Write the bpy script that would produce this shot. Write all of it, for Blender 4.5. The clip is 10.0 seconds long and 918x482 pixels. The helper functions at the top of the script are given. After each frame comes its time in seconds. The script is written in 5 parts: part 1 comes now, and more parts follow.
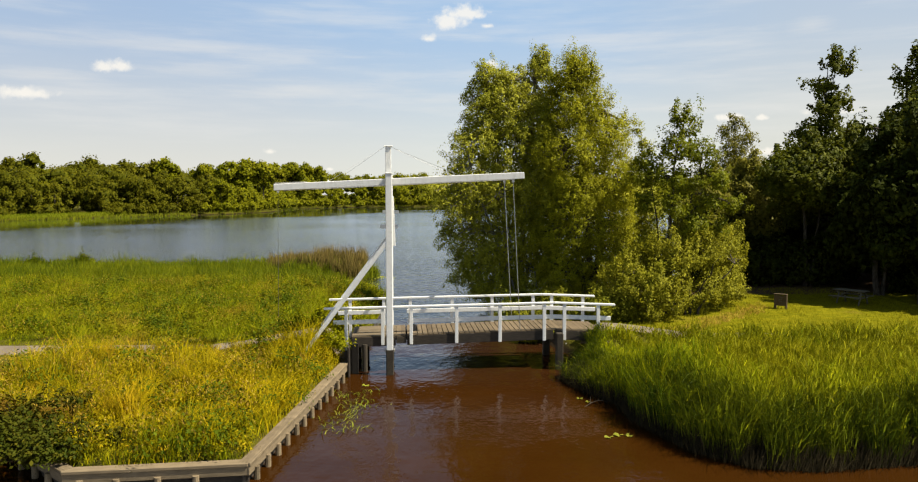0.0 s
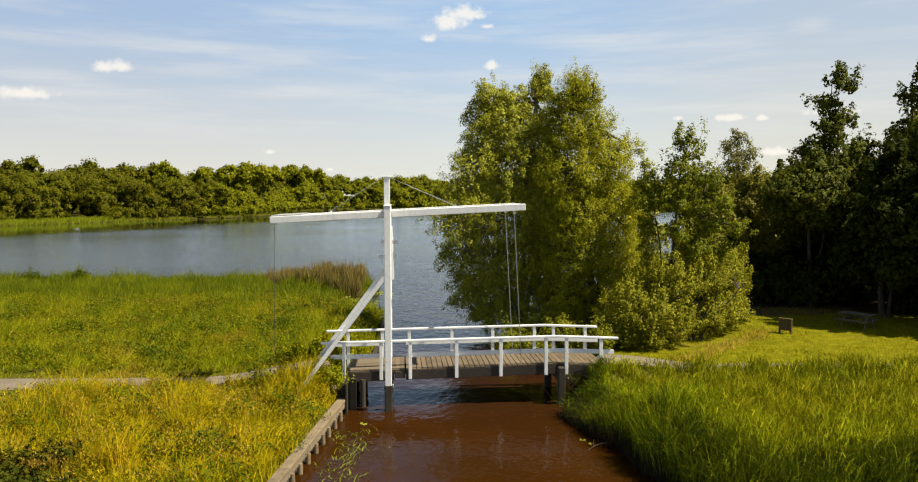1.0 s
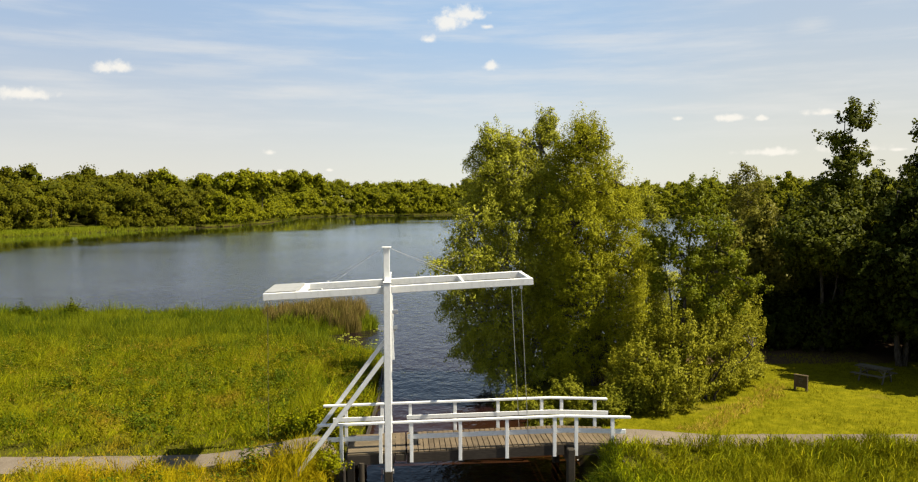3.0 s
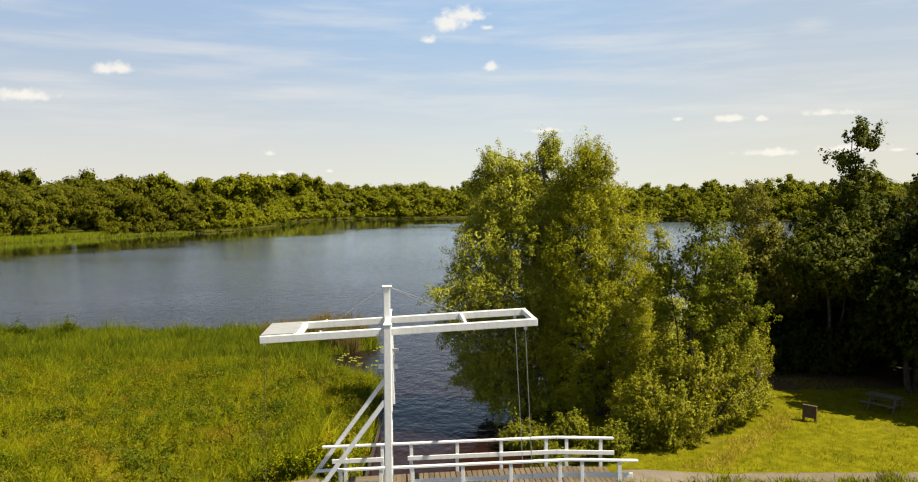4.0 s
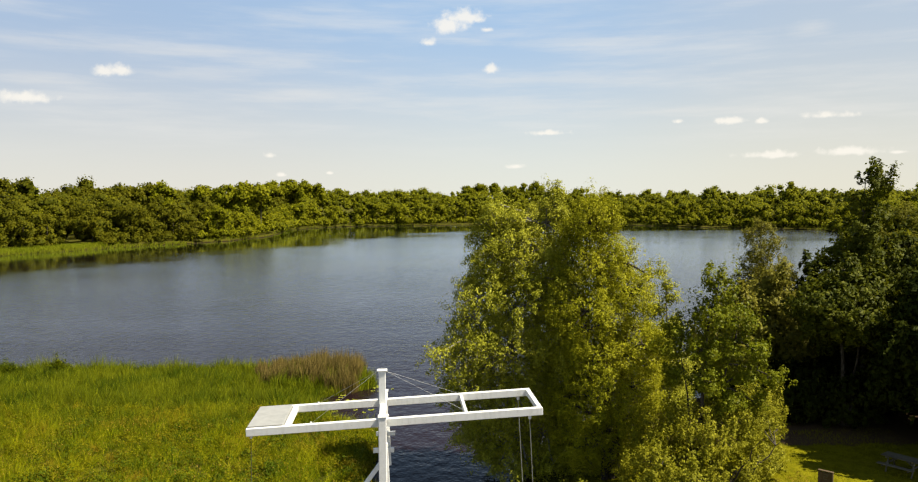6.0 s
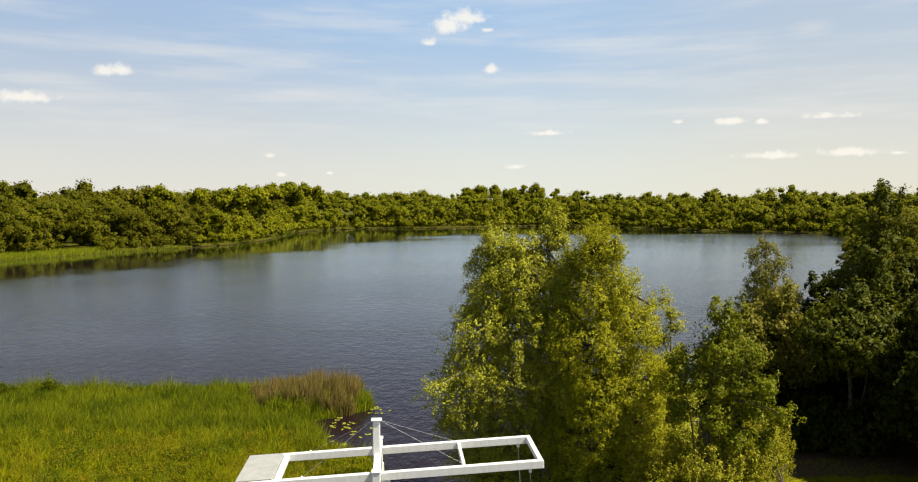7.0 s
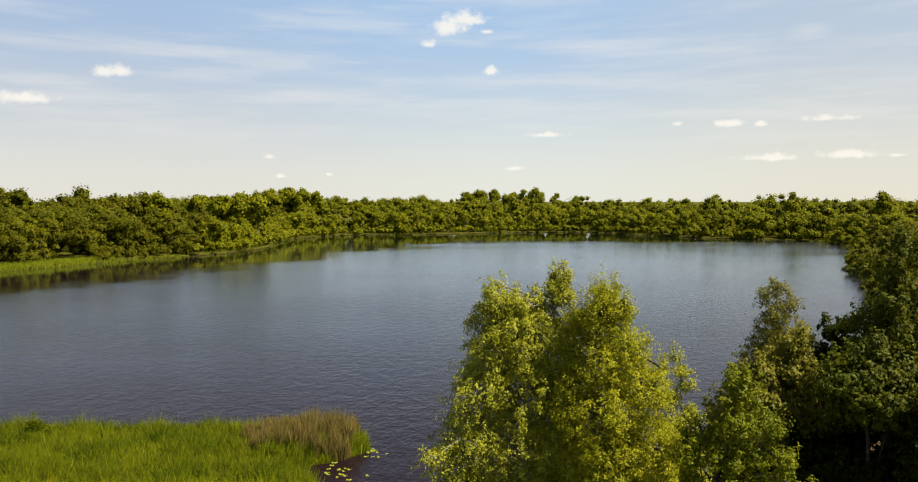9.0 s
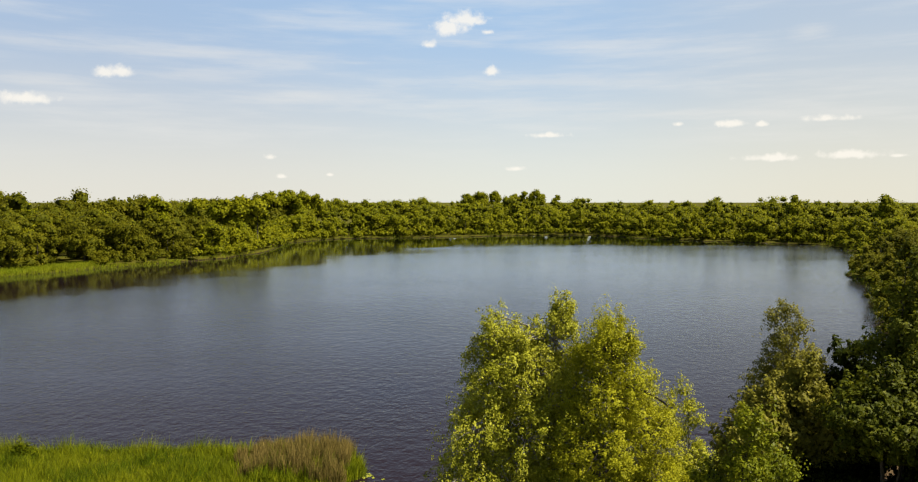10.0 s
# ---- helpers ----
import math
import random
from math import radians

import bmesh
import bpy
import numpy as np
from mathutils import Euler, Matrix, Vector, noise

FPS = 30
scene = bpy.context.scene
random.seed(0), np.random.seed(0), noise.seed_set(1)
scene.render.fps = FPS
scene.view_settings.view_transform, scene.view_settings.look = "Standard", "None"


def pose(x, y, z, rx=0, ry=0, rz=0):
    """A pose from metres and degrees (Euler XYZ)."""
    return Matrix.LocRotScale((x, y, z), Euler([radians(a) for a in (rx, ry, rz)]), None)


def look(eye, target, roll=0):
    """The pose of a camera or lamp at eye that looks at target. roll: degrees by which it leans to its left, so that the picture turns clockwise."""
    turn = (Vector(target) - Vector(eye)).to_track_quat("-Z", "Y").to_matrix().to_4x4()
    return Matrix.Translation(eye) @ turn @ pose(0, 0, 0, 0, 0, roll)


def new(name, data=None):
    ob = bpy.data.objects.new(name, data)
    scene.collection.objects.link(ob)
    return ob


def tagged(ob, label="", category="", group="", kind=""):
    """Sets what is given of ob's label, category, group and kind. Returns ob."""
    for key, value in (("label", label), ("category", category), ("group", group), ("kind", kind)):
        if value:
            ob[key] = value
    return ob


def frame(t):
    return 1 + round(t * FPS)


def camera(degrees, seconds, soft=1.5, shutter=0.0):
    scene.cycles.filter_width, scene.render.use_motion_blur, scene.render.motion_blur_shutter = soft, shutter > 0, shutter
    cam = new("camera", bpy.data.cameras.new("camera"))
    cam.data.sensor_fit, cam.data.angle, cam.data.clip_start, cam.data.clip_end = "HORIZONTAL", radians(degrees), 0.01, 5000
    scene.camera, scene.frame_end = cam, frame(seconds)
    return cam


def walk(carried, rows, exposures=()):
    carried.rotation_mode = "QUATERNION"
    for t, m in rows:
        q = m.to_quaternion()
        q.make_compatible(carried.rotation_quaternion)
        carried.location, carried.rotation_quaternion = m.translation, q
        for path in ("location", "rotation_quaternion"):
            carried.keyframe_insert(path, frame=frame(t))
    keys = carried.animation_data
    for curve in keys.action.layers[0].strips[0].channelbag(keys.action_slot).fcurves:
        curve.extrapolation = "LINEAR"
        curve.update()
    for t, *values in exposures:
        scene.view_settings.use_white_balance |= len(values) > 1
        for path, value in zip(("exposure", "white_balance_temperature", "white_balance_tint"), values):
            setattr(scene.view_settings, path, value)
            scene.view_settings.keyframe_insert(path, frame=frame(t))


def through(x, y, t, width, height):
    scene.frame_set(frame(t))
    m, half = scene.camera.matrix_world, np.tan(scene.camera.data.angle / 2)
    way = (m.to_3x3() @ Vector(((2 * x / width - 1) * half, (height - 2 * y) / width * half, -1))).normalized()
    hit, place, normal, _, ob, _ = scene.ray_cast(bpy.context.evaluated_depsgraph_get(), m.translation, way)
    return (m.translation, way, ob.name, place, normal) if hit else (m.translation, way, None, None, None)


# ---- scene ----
cam = camera(62.3, 10.0, soft=1.15)
PATH = [
    (0, (0.083, -0.449, 6.847), (0.07, 1.547, 6.723), -0.1),
    (0.5, (0.082, -0.092, 7.4), (0.069, 1.905, 7.278), -0.0),
    (1, (0.081, 0.209, 8.037), (0.068, 2.205, 7.914), -0.1),
    (1.5, (0.025, 0.565, 8.632), (0.012, 2.561, 8.51), -0.1),
    (2, (-0.015, 1.009, 9.32), (-0.029, 3.005, 9.198), -0.1),
    (2.5, (-0.038, 1.432, 9.969), (-0.051, 3.428, 9.847), -0.1),
    (4, (-0.144, 2.71, 11.944), (-0.157, 4.707, 11.824), -0.2),
    (4.5, (-0.174, 3.103, 12.533), (-0.187, 5.099, 12.415), -0.2),
    (5, (-0.15, 3.642, 13.217), (-0.163, 5.639, 13.1), -0.2),
    (5.5, (-0.163, 4.02, 13.817), (-0.176, 6.017, 13.702), -0.2),
    (7, (-0.079, 5.599, 15.831), (-0.092, 7.596, 15.717), -0.1),
    (7.5, (-0.065, 6.123, 16.381), (-0.078, 8.12, 16.269), -0.1),
    (8, (-0.056, 6.706, 17.037), (-0.068, 8.703, 16.926), -0.1),
    (8.5, (-0.08, 7.107, 17.605), (-0.092, 9.104, 17.494), -0.0),
    (9, (-0.122, 7.713, 18.26), (-0.133, 9.71, 18.15), -0.0),
    (9.5, (-0.092, 8.477, 18.847), (-0.104, 10.474, 18.738), -0.0),
    (10, (0.015, 9.382, 19.474), (0.002, 11.379, 19.365), -0.0),
]
walk(cam, [(t, look(eye, target, roll)) for t, eye, target, roll in PATH], exposures=[(0, 1.0, 6700, 8), (10, 1.0, 6700, 8)])

# ---- world, sun, exposure ----
SUN_ELEVATION, SUN_AZIMUTH = 55.5, 98.0          # degrees; azimuth clockwise from +y
world = bpy.data.worlds.new("sky")
scene.world = world
world.use_nodes = True
wn, wl = world.node_tree.nodes, world.node_tree.links
wn.clear()


def wnode(kind, **settings):
    n = wn.new(kind)
    for key, value in settings.items():
        if key == "operation":
            n.operation = value
        elif key == "clamp":
            n.use_clamp = value
    return n


def wmath(operation, a, b=None, clamp=False):
    n = wnode("ShaderNodeMath", operation=operation, clamp=clamp)
    for socket, value in zip(n.inputs, (a, b)):
        if value is None:
            continue
        if isinstance(value, (int, float)):
            socket.default_value = value
        else:
            wl.new(value, socket)
    return n.outputs[0]


def wramp(value, lo, hi):
    n = wn.new("ShaderNodeMapRange")
    n.interpolation_type = "SMOOTHSTEP"
    n.inputs["From Min"].default_value, n.inputs["From Max"].default_value = lo, hi
    wl.new(value, n.inputs["Value"])
    return n.outputs["Result"]


def wmix(factor, a, b):
    n = wn.new("ShaderNodeMix")
    n.data_type = "RGBA"
    wl.new(factor, n.inputs[0])
    for socket, value in ((n.inputs[6], a), (n.inputs[7], b)):
        if isinstance(value, tuple):
            socket.default_value = (*value, 1)
        else:
            wl.new(value, socket)
    return n.outputs[2]


sky = wn.new("ShaderNodeTexSky")
sky.sky_type, sky.sun_disc = "NISHITA", False
sky.sun_elevation, sky.sun_rotation = radians(SUN_ELEVATION), radians(SUN_AZIMUTH)
sky.air_density, sky.dust_density, sky.ozone_density = 0.8, 0.2, 1.0
coords = wn.new("ShaderNodeTexCoord")
split = wn.new("ShaderNodeSeparateXYZ")
wl.new(coords.outputs["Generated"], split.inputs[0])
az = wmath("ARCTAN2", split.outputs[0], split.outputs[1])
el = wmath("ARCSINE", split.outputs[2])
flat = wn.new("ShaderNodeCombineXYZ")
wl.new(wmath("MULTIPLY", az, 1.0), flat.inputs[0])
wl.new(wmath("MULTIPLY", el, 9.0), flat.inputs[1])


def wnoise(vector, scale, detail, rough=0.55):
    n = wn.new("ShaderNodeTexNoise")
    n.inputs["Scale"].default_value, n.inputs["Detail"].default_value = scale, detail
    n.inputs["Roughness"].default_value = rough
    wl.new(vector, n.inputs["Vector"])
    return n.outputs[0]


# thin high cloud in long streaks
streaks = wramp(wnoise(flat.outputs[0], 3.4, 6, 0.6), 0.42, 0.76)
veil = wmath("MULTIPLY", wmath("MULTIPLY", streaks, wramp(el, 0.02, 0.10)), 0.40)
haze = wmath("MULTIPLY", wmath("SUBTRACT", 1.0, wramp(el, 0.35, 0.68)), 0.92)
# fair-weather clouds and drawn-out wisps: azimuth, elevation, half width, half height in radians
PUFFS = [(-0.02, 0.217, 0.024, 0.01), (0.005, 0.229, 0.028, 0.01), (0.021, 0.226, 0.012, 0.0062), (-0.046, 0.198, 0.01, 0.0062), 
         (0.03, 0.214, 0.009, 0.0039), (-0.438, 0.148, 0.015, 0.0069), (-0.423, 0.151, 0.016, 0.0077), (-0.52, 0.114, 0.028, 0.0085), 
         (0.035, 0.165, 0.01, 0.0069), (0.108, 0.083, 0.029, 0.0039), (0.337, 0.093, 0.02, 0.0046), (0.37, 0.091, 0.006, 0.0031), 
         (0.273, 0.094, 0.007, 0.0031), (0.445, 0.095, 0.023, 0.0046), (0.378, 0.05, 0.034, 0.0046), (0.467, 0.052, 0.034, 0.0054), 
         (0.517, 0.05, 0.008, 0.0023), (-0.249, 0.054, 0.007, 0.0039), (-0.236, 0.029, 0.007, 0.0031), (-0.174, 0.032, 0.005, 0.0023), 
         (0.069, 0.04, 0.012, 0.0031)]
WISPS = [(-0.393, 0.178, 0.19, 0.0062), (-0.333, 0.152, 0.048, 0.0085), (-0.192, 0.131, 0.088, 0.0116), (-0.242, 0.173, 0.055, 0.0069), 
         (0.17, 0.196, 0.139, 0.0054), (0.149, 0.15, 0.146, 0.0077), (0.073, 0.118, 0.095, 0.0085), (0.223, 0.107, 0.11, 0.0046), 
         (-0.511, 0.138, 0.051, 0.0046), (0.422, 0.196, 0.018, 0.0069)]


def cloud_field(rows, wobble, flat_base):
    field = None
    for a0, e0, ra, re in rows:
        dx = wmath("DIVIDE", wmath("SUBTRACT", az, a0), ra)
        dy = wmath("DIVIDE", wmath("SUBTRACT", el, e0), re)
        dy = wmath("MAXIMUM", dy, wmath("MULTIPLY", dy, -flat_base))
        d = wmath("SQRT", wmath("ADD", wmath("MULTIPLY", dx, dx), wmath("MULTIPLY", dy, dy)))
        m = wmath("SUBTRACT", 1.15, wmath("ADD", d, wobble))
        field = m if field is None else wmath("MAXIMUM", field, m)
    return field


puff_noise = wnoise(coords.outputs["Generated"], 60.0, 6, 0.60)
puffs = cloud_field(PUFFS, wmath("MULTIPLY", wmath("SUBTRACT", puff_noise, 0.5), 3.0), 1.4)
puffs = wmath("MULTIPLY", wramp(puffs, -0.2, 1.0), 0.76)
wisp_noise = wnoise(flat.outputs[0], 9.0, 6, 0.65)
wisps = cloud_field(WISPS, wmath("MULTIPLY", wmath("SUBTRACT", wisp_noise, 0.5), 4.6), 1.0)
wisps = wmath("MULTIPLY", wramp(wisps, -0.9, 1.5), 0.30)
SKY_GAIN = 0.0468
upper_blue = wmix(wramp(az, -0.5, 0.02), (4.35, 5.85, 8.3), (4.3, 6.3, 9.2))
upper_blue = wmix(wramp(az, 0.05, 0.45), upper_blue, (5.4, 6.55, 8.2))
low_haze = wmix(wramp(az, -0.35, 0.1), (8.3, 8.15, 7.7), (8.6, 8.75, 8.2))
low_haze = wmix(wramp(az, 0.1, 0.5), low_haze, (8.6, 8.35, 7.4))
haze_colour = wmix(wramp(el, 0.0, 0.24), low_haze, upper_blue)
haze_colour = wmix(wramp(el, 0.25, 0.42), haze_colour, (4.2, 6.4, 9.8))
tinted = wmix(haze, sky.outputs[0], haze_colour)
tinted = wmix(veil, tinted, (9.2, 9.1, 9.0))
tinted = wmix(wisps, tinted, (9.1, 8.9, 8.7))
tinted = wmix(puffs, tinted, (11.0, 10.5, 9.8))
background = wn.new("ShaderNodeBackground")
background.inputs["Strength"].default_value = SKY_GAIN
wl.new(tinted, background.inputs["Color"])
wl.new(background.outputs[0], wn.new("ShaderNodeOutputWorld").inputs[0])

lamp = bpy.data.lights.new("sun", "SUN")
lamp.energy, lamp.angle, lamp.color = 5.0, radians(0.55), (1.0, 0.92, 0.77)
sun = new("sun", lamp)
e, a = radians(SUN_ELEVATION), radians(SUN_AZIMUTH)
sun_way = Vector((math.sin(a) * math.cos(e), math.cos(a) * math.cos(e), math.sin(e)))
sun.matrix_world = look(sun_way * 60 + Vector((0, 30, 0)), (0, 30, 0))

# ---- materials ----
MATS = {}


class Nodes:
    """A short way to write node materials."""

    def __init__(self, name):
        self.mat = bpy.data.materials.new(name)
        self.mat.use_nodes = True
        self.n, self.l = self.mat.node_tree.nodes, self.mat.node_tree.links
        self.n.clear()
        self.out = self.n.new("ShaderNodeOutputMaterial")
        MATS[name] = self.mat

    def set(self, socket, value):
        if isinstance(value, bpy.types.NodeSocket):
            self.l.new(value, socket)
        elif isinstance(value, tuple) and len(value) == 3 and socket.type == "RGBA":
            socket.default_value = (*value, 1)
        else:
            socket.default_value = value

    def position(self):
        return self.n.new("ShaderNodeNewGeometry").outputs["Position"]

    def local(self):
        return self.n.new("ShaderNodeTexCoord").outputs["Object"]

    def island(self):
        return self.n.new("ShaderNodeNewGeometry").outputs["Random Per Island"]

    def piece(self):
        return self.n.new("ShaderNodeObjectInfo").outputs["Random"]

    def stretch(self, vector, scale):
        m = self.n.new("ShaderNodeMapping")
        self.set(m.inputs["Vector"], vector)
        m.inputs["Scale"].default_value = scale
        return m.outputs[0]

    def noise(self, vector, scale, detail=3.0, rough=0.55):
        t = self.n.new("ShaderNodeTexNoise")
        self.set(t.inputs["Vector"], vector)
        t.inputs["Scale"].default_value, t.inputs["Detail"].default_value = scale, detail
        t.inputs["Roughness"].default_value = rough
        return t.outputs[0]

    def ramp(self, value, lo, hi, to=(0.0, 1.0)):
        m = self.n.new("ShaderNodeMapRange")
        self.set(m.inputs["Value"], value)
        m.inputs["From Min"].default_value, m.inputs["From Max"].default_value = lo, hi
        m.inputs["To Min"].default_value, m.inputs["To Max"].default_value = to
        return m.outputs["Result"]

    def math(self, operation, x, y):
        m = self.n.new("ShaderNodeMath")
        m.operation = operation
        self.set(m.inputs[0], x)
        self.set(m.inputs[1], y)
        return m.outputs[0]

    def mix(self, factor, x, y):
        m = self.n.new("ShaderNodeMix")
        m.data_type = "RGBA"
        self.set(m.inputs[0], factor)
        self.set(m.inputs[6], x)
        self.set(m.inputs[7], y)
        return m.outputs[2]

    def bump(self, height, strength, distance):
        b = self.n.new("ShaderNodeBump")
        self.set(b.inputs["Height"], height)
        self.set(b.inputs["Strength"], strength)
        b.inputs["Distance"].default_value = distance
        return b.outputs[0]

    def principled(self, color, rough, normal=None, spec=0.5, metal=0.0):
        p = self.n.new("ShaderNodeBsdfPrincipled")
        self.set(p.inputs["Base Color"], color)
        self.set(p.inputs["Roughness"], rough)
        p.inputs["Specular IOR Level"].default_value = spec
        p.inputs["Metallic"].default_value = metal
        if normal is not None:
            self.l.new(normal, p.inputs["Normal"])
        return p

    def done(self, shader):
        self.l.new(shader.outputs[0], self.out.inputs[0])
        return self.mat


def leaf_material(name, dark, mid, light, through=0.35, patch=0.25, rough=0.6, spec=0.03, tint=None):
    k = Nodes(name)
    col = k.mix(k.ramp(k.island(), 0.0, 0.7, (0.3, 1.0)), dark, mid)
    col = k.mix(k.ramp(k.island(), 0.7, 1.0, (0.0, 0.7)), col, light)
    big = k.ramp(k.noise(k.position(), patch, 2.0), 0.35, 0.65)
    col = k.mix(k.math("MULTIPLY", big, 0.32), col, light)
    if tint is not None:
        rust = k.ramp(k.noise(k.position(), 0.42, 4.0, 0.65), 0.55, 0.68)
        col = k.mix(k.math("MULTIPLY", rust, 0.55), col, tint)
    body = k.principled(col, rough, spec=spec)
    glow = k.n.new("ShaderNodeBsdfTranslucent")
    k.set(glow.inputs["Color"], k.mix(0.4, col, light))
    both = k.n.new("ShaderNodeMixShader")
    both.inputs[0].default_value = through
    k.l.new(body.outputs[0], both.inputs[1])
    k.l.new(glow.outputs[0], both.inputs[2])
    return k.done(both)


def wood_material(name, dark, light, along=(1.5, 14, 14), rough=0.8, piece=True):
    k = Nodes(name)
    grain = k.noise(k.stretch(k.local(), along), 3.0, 5.0, 0.65)
    col = k.mix(k.ramp(grain, 0.3, 0.7), dark, light)
    stain = k.ramp(k.noise(k.position(), 1.6, 4.0), 0.42, 0.7)
    col = k.mix(k.math("MULTIPLY", stain, 0.5), col, tuple(0.55 * c for c in dark))
    if piece:
        tone = k.ramp(k.piece(), 0.0, 1.0, (0.0, 0.55))
        col = k.mix(tone, col, light)
    return k.done(k.principled(col, rough, k.bump(grain, 0.5, 0.006), spec=0.25))


def build_materials():
    k = Nodes("white_paint")
    pos = k.position()
    dirt = k.ramp(k.noise(k.stretch(k.local(), (3, 3, 0.8)), 2.4, 5.0, 0.65), 0.48, 0.75)
    flake = k.ramp(k.noise(pos, 26.0, 3.0), 0.66, 0.72)
    col = k.mix(k.math("MULTIPLY", dirt, 0.34), (0.74, 0.74, 0.715), (0.44, 0.44, 0.385))
    col = k.mix(k.math("MULTIPLY", flake, 0.5), col, (0.34, 0.31, 0.25))
    k.done(k.principled(col, 0.5, k.bump(k.noise(pos, 40.0), 0.15, 0.003), spec=0.35))

    k = Nodes("grey_sheet")
    col = k.mix(k.ramp(k.noise(k.local(), 3.0, 5.0), 0.35, 0.7), (0.31, 0.31, 0.295), (0.25, 0.253, 0.24))
    k.done(k.principled(col, 0.6, spec=0.3))

    wood_material("deck_plank", (0.050, 0.036, 0.021), (0.175, 0.130, 0.078), along=(14, 1.2, 14))
    wood_material("deck_board", (0.065, 0.048, 0.028), (0.165, 0.127, 0.076), along=(1.2, 14, 14))
    wood_material("tarred_wood", (0.016, 0.013, 0.010), (0.060, 0.048, 0.036))
    wood_material("pile_wood", (0.020, 0.016, 0.011), (0.065, 0.053, 0.037), along=(9, 9, 1.0))
    wood_material("quay_wood", (0.060, 0.044, 0.025), (0.235, 0.180, 0.110), along=(1.0, 12, 12))
    wood_material("sign_wood", (0.05, 0.035, 0.02), (0.13, 0.09, 0.05), along=(9, 9, 1.5))
    wood_material("table_wood", (0.045, 0.040, 0.026), (0.14, 0.125, 0.085), along=(9, 1, 9))

    k = Nodes("galvanised")
    k.done(k.principled((0.42, 0.42, 0.41), 0.45, metal=0.8))
    k = Nodes("dark_rope")
    k.done(k.principled((0.06, 0.055, 0.05), 0.8))

    k = Nodes("bark")
    n = k.noise(k.stretch(k.local(), (7, 7, 1.5)), 2.5, 5.0)
    k.done(k.principled(k.mix(k.ramp(n, 0.35, 0.65), (0.025, 0.020, 0.014), (0.085, 0.072, 0.055)), 0.9,
                        k.bump(n, 0.7, 0.03), spec=0.2))
    k = Nodes("pale_bark")
    n = k.noise(k.stretch(k.local(), (3, 3, 7)), 1.8, 4.0)
    k.done(k.principled(k.mix(k.ramp(n, 0.5, 0.62), (0.21, 0.195, 0.165), (0.045, 0.038, 0.03)), 0.85, spec=0.2))

    k = Nodes("earth")
    pos = k.position()
    col = k.mix(k.ramp(k.noise(pos, 0.35, 4.0), 0.35, 0.65), (0.045, 0.050, 0.006), (0.085, 0.078, 0.010))
    col = k.mix(k.ramp(k.noise(pos, 9.0, 4.0), 0.45, 0.75), col, (0.06, 0.045, 0.012))
    split_z = k.n.new("ShaderNodeSeparateXYZ")
    k.l.new(pos, split_z.inputs[0])
    turf = k.mix(k.ramp(k.noise(pos, 2.2, 4.0), 0.35, 0.65), (0.098, 0.096, 0.003), (0.165, 0.150, 0.006))
    worn = k.math("MULTIPLY", k.ramp(k.noise(pos, 0.5, 3.0), 0.60, 0.78), 0.7)
    turf = k.mix(worn, turf, (0.165, 0.128, 0.018))
    mown = k.math("MULTIPLY", k.ramp(split_z.outputs[0], 4.6, 5.4), k.ramp(split_z.outputs[1], 31.0, 32.0))
    ragged = k.math("ADD", split_z.outputs[1], k.ramp(k.noise(pos, 0.8, 3.0), 0.3, 0.7, (-0.5, 0.5)))
    mown = k.math("MULTIPLY", mown, k.ramp(ragged, 46.6, 46.2))
    litter = k.math("MULTIPLY", k.ramp(split_z.outputs[0], 10.0, 12.0), k.ramp(ragged, 46.2, 46.6))
    col = k.mix(k.math("MULTIPLY", litter, k.ramp(ragged, 70.0, 60.0)), col, (0.085, 0.055, 0.032))
    col = k.mix(mown, col, turf)
    wet = k.ramp(split_z.outputs[2], 0.12, 0.38)
    col = k.mix(wet, (0.020, 0.014, 0.008), col)
    k.done(k.principled(col, 0.95, k.bump(k.noise(pos, 14.0, 5.0), 0.8, 0.06), spec=0.02))

    k = Nodes("path_gravel")
    pos = k.position()
    col = k.mix(k.ramp(k.noise(pos, 1.3, 4.0), 0.35, 0.7), (0.165, 0.130, 0.092), (0.235, 0.192, 0.145))
    col = k.mix(k.ramp(k.noise(pos, 38.0, 3.0), 0.35, 0.75), col, (0.10, 0.082, 0.060))
    k.done(k.principled(col, 0.95, k.bump(k.noise(pos, 60.0, 3.0), 0.6, 0.02), spec=0.15))

    k = Nodes("water")
    pos = k.position()
    patch = k.ramp(k.noise(k.stretch(pos, (0.022, 0.05, 0.0)), 1.0, 3.0), 0.36, 0.62, (0.7, 1.0))
    sep = k.n.new("ShaderNodeSeparateXYZ")
    k.l.new(pos, sep.inputs[0])
    open_water = k.ramp(sep.outputs[1], 22.0, 48.0, (0.24, 1.0))
    small = k.noise(k.stretch(pos, (2.0, 1.4, 1.0)), 1.0, 3.0, 0.6)
    swell = k.noise(k.stretch(pos, (0.75, 0.6, 1.0)), 1.0, 3.0, 0.6)
    height = k.math("ADD", k.math("MULTIPLY", small, 0.8), k.math("MULTIPLY", swell, 1.3))
    # the lee of the woods lies calm along the far and the side shore
    warp = k.ramp(k.noise(k.stretch(pos, (0.03, 0.03, 0.0)), 1.0, 3.0), 0.3, 0.7, (-14.0, 14.0))
    along_side = k.math("ADD", k.math("MULTIPLY", sep.outputs[0], 0.90), k.math("MULTIPLY", sep.outputs[1], -0.43))
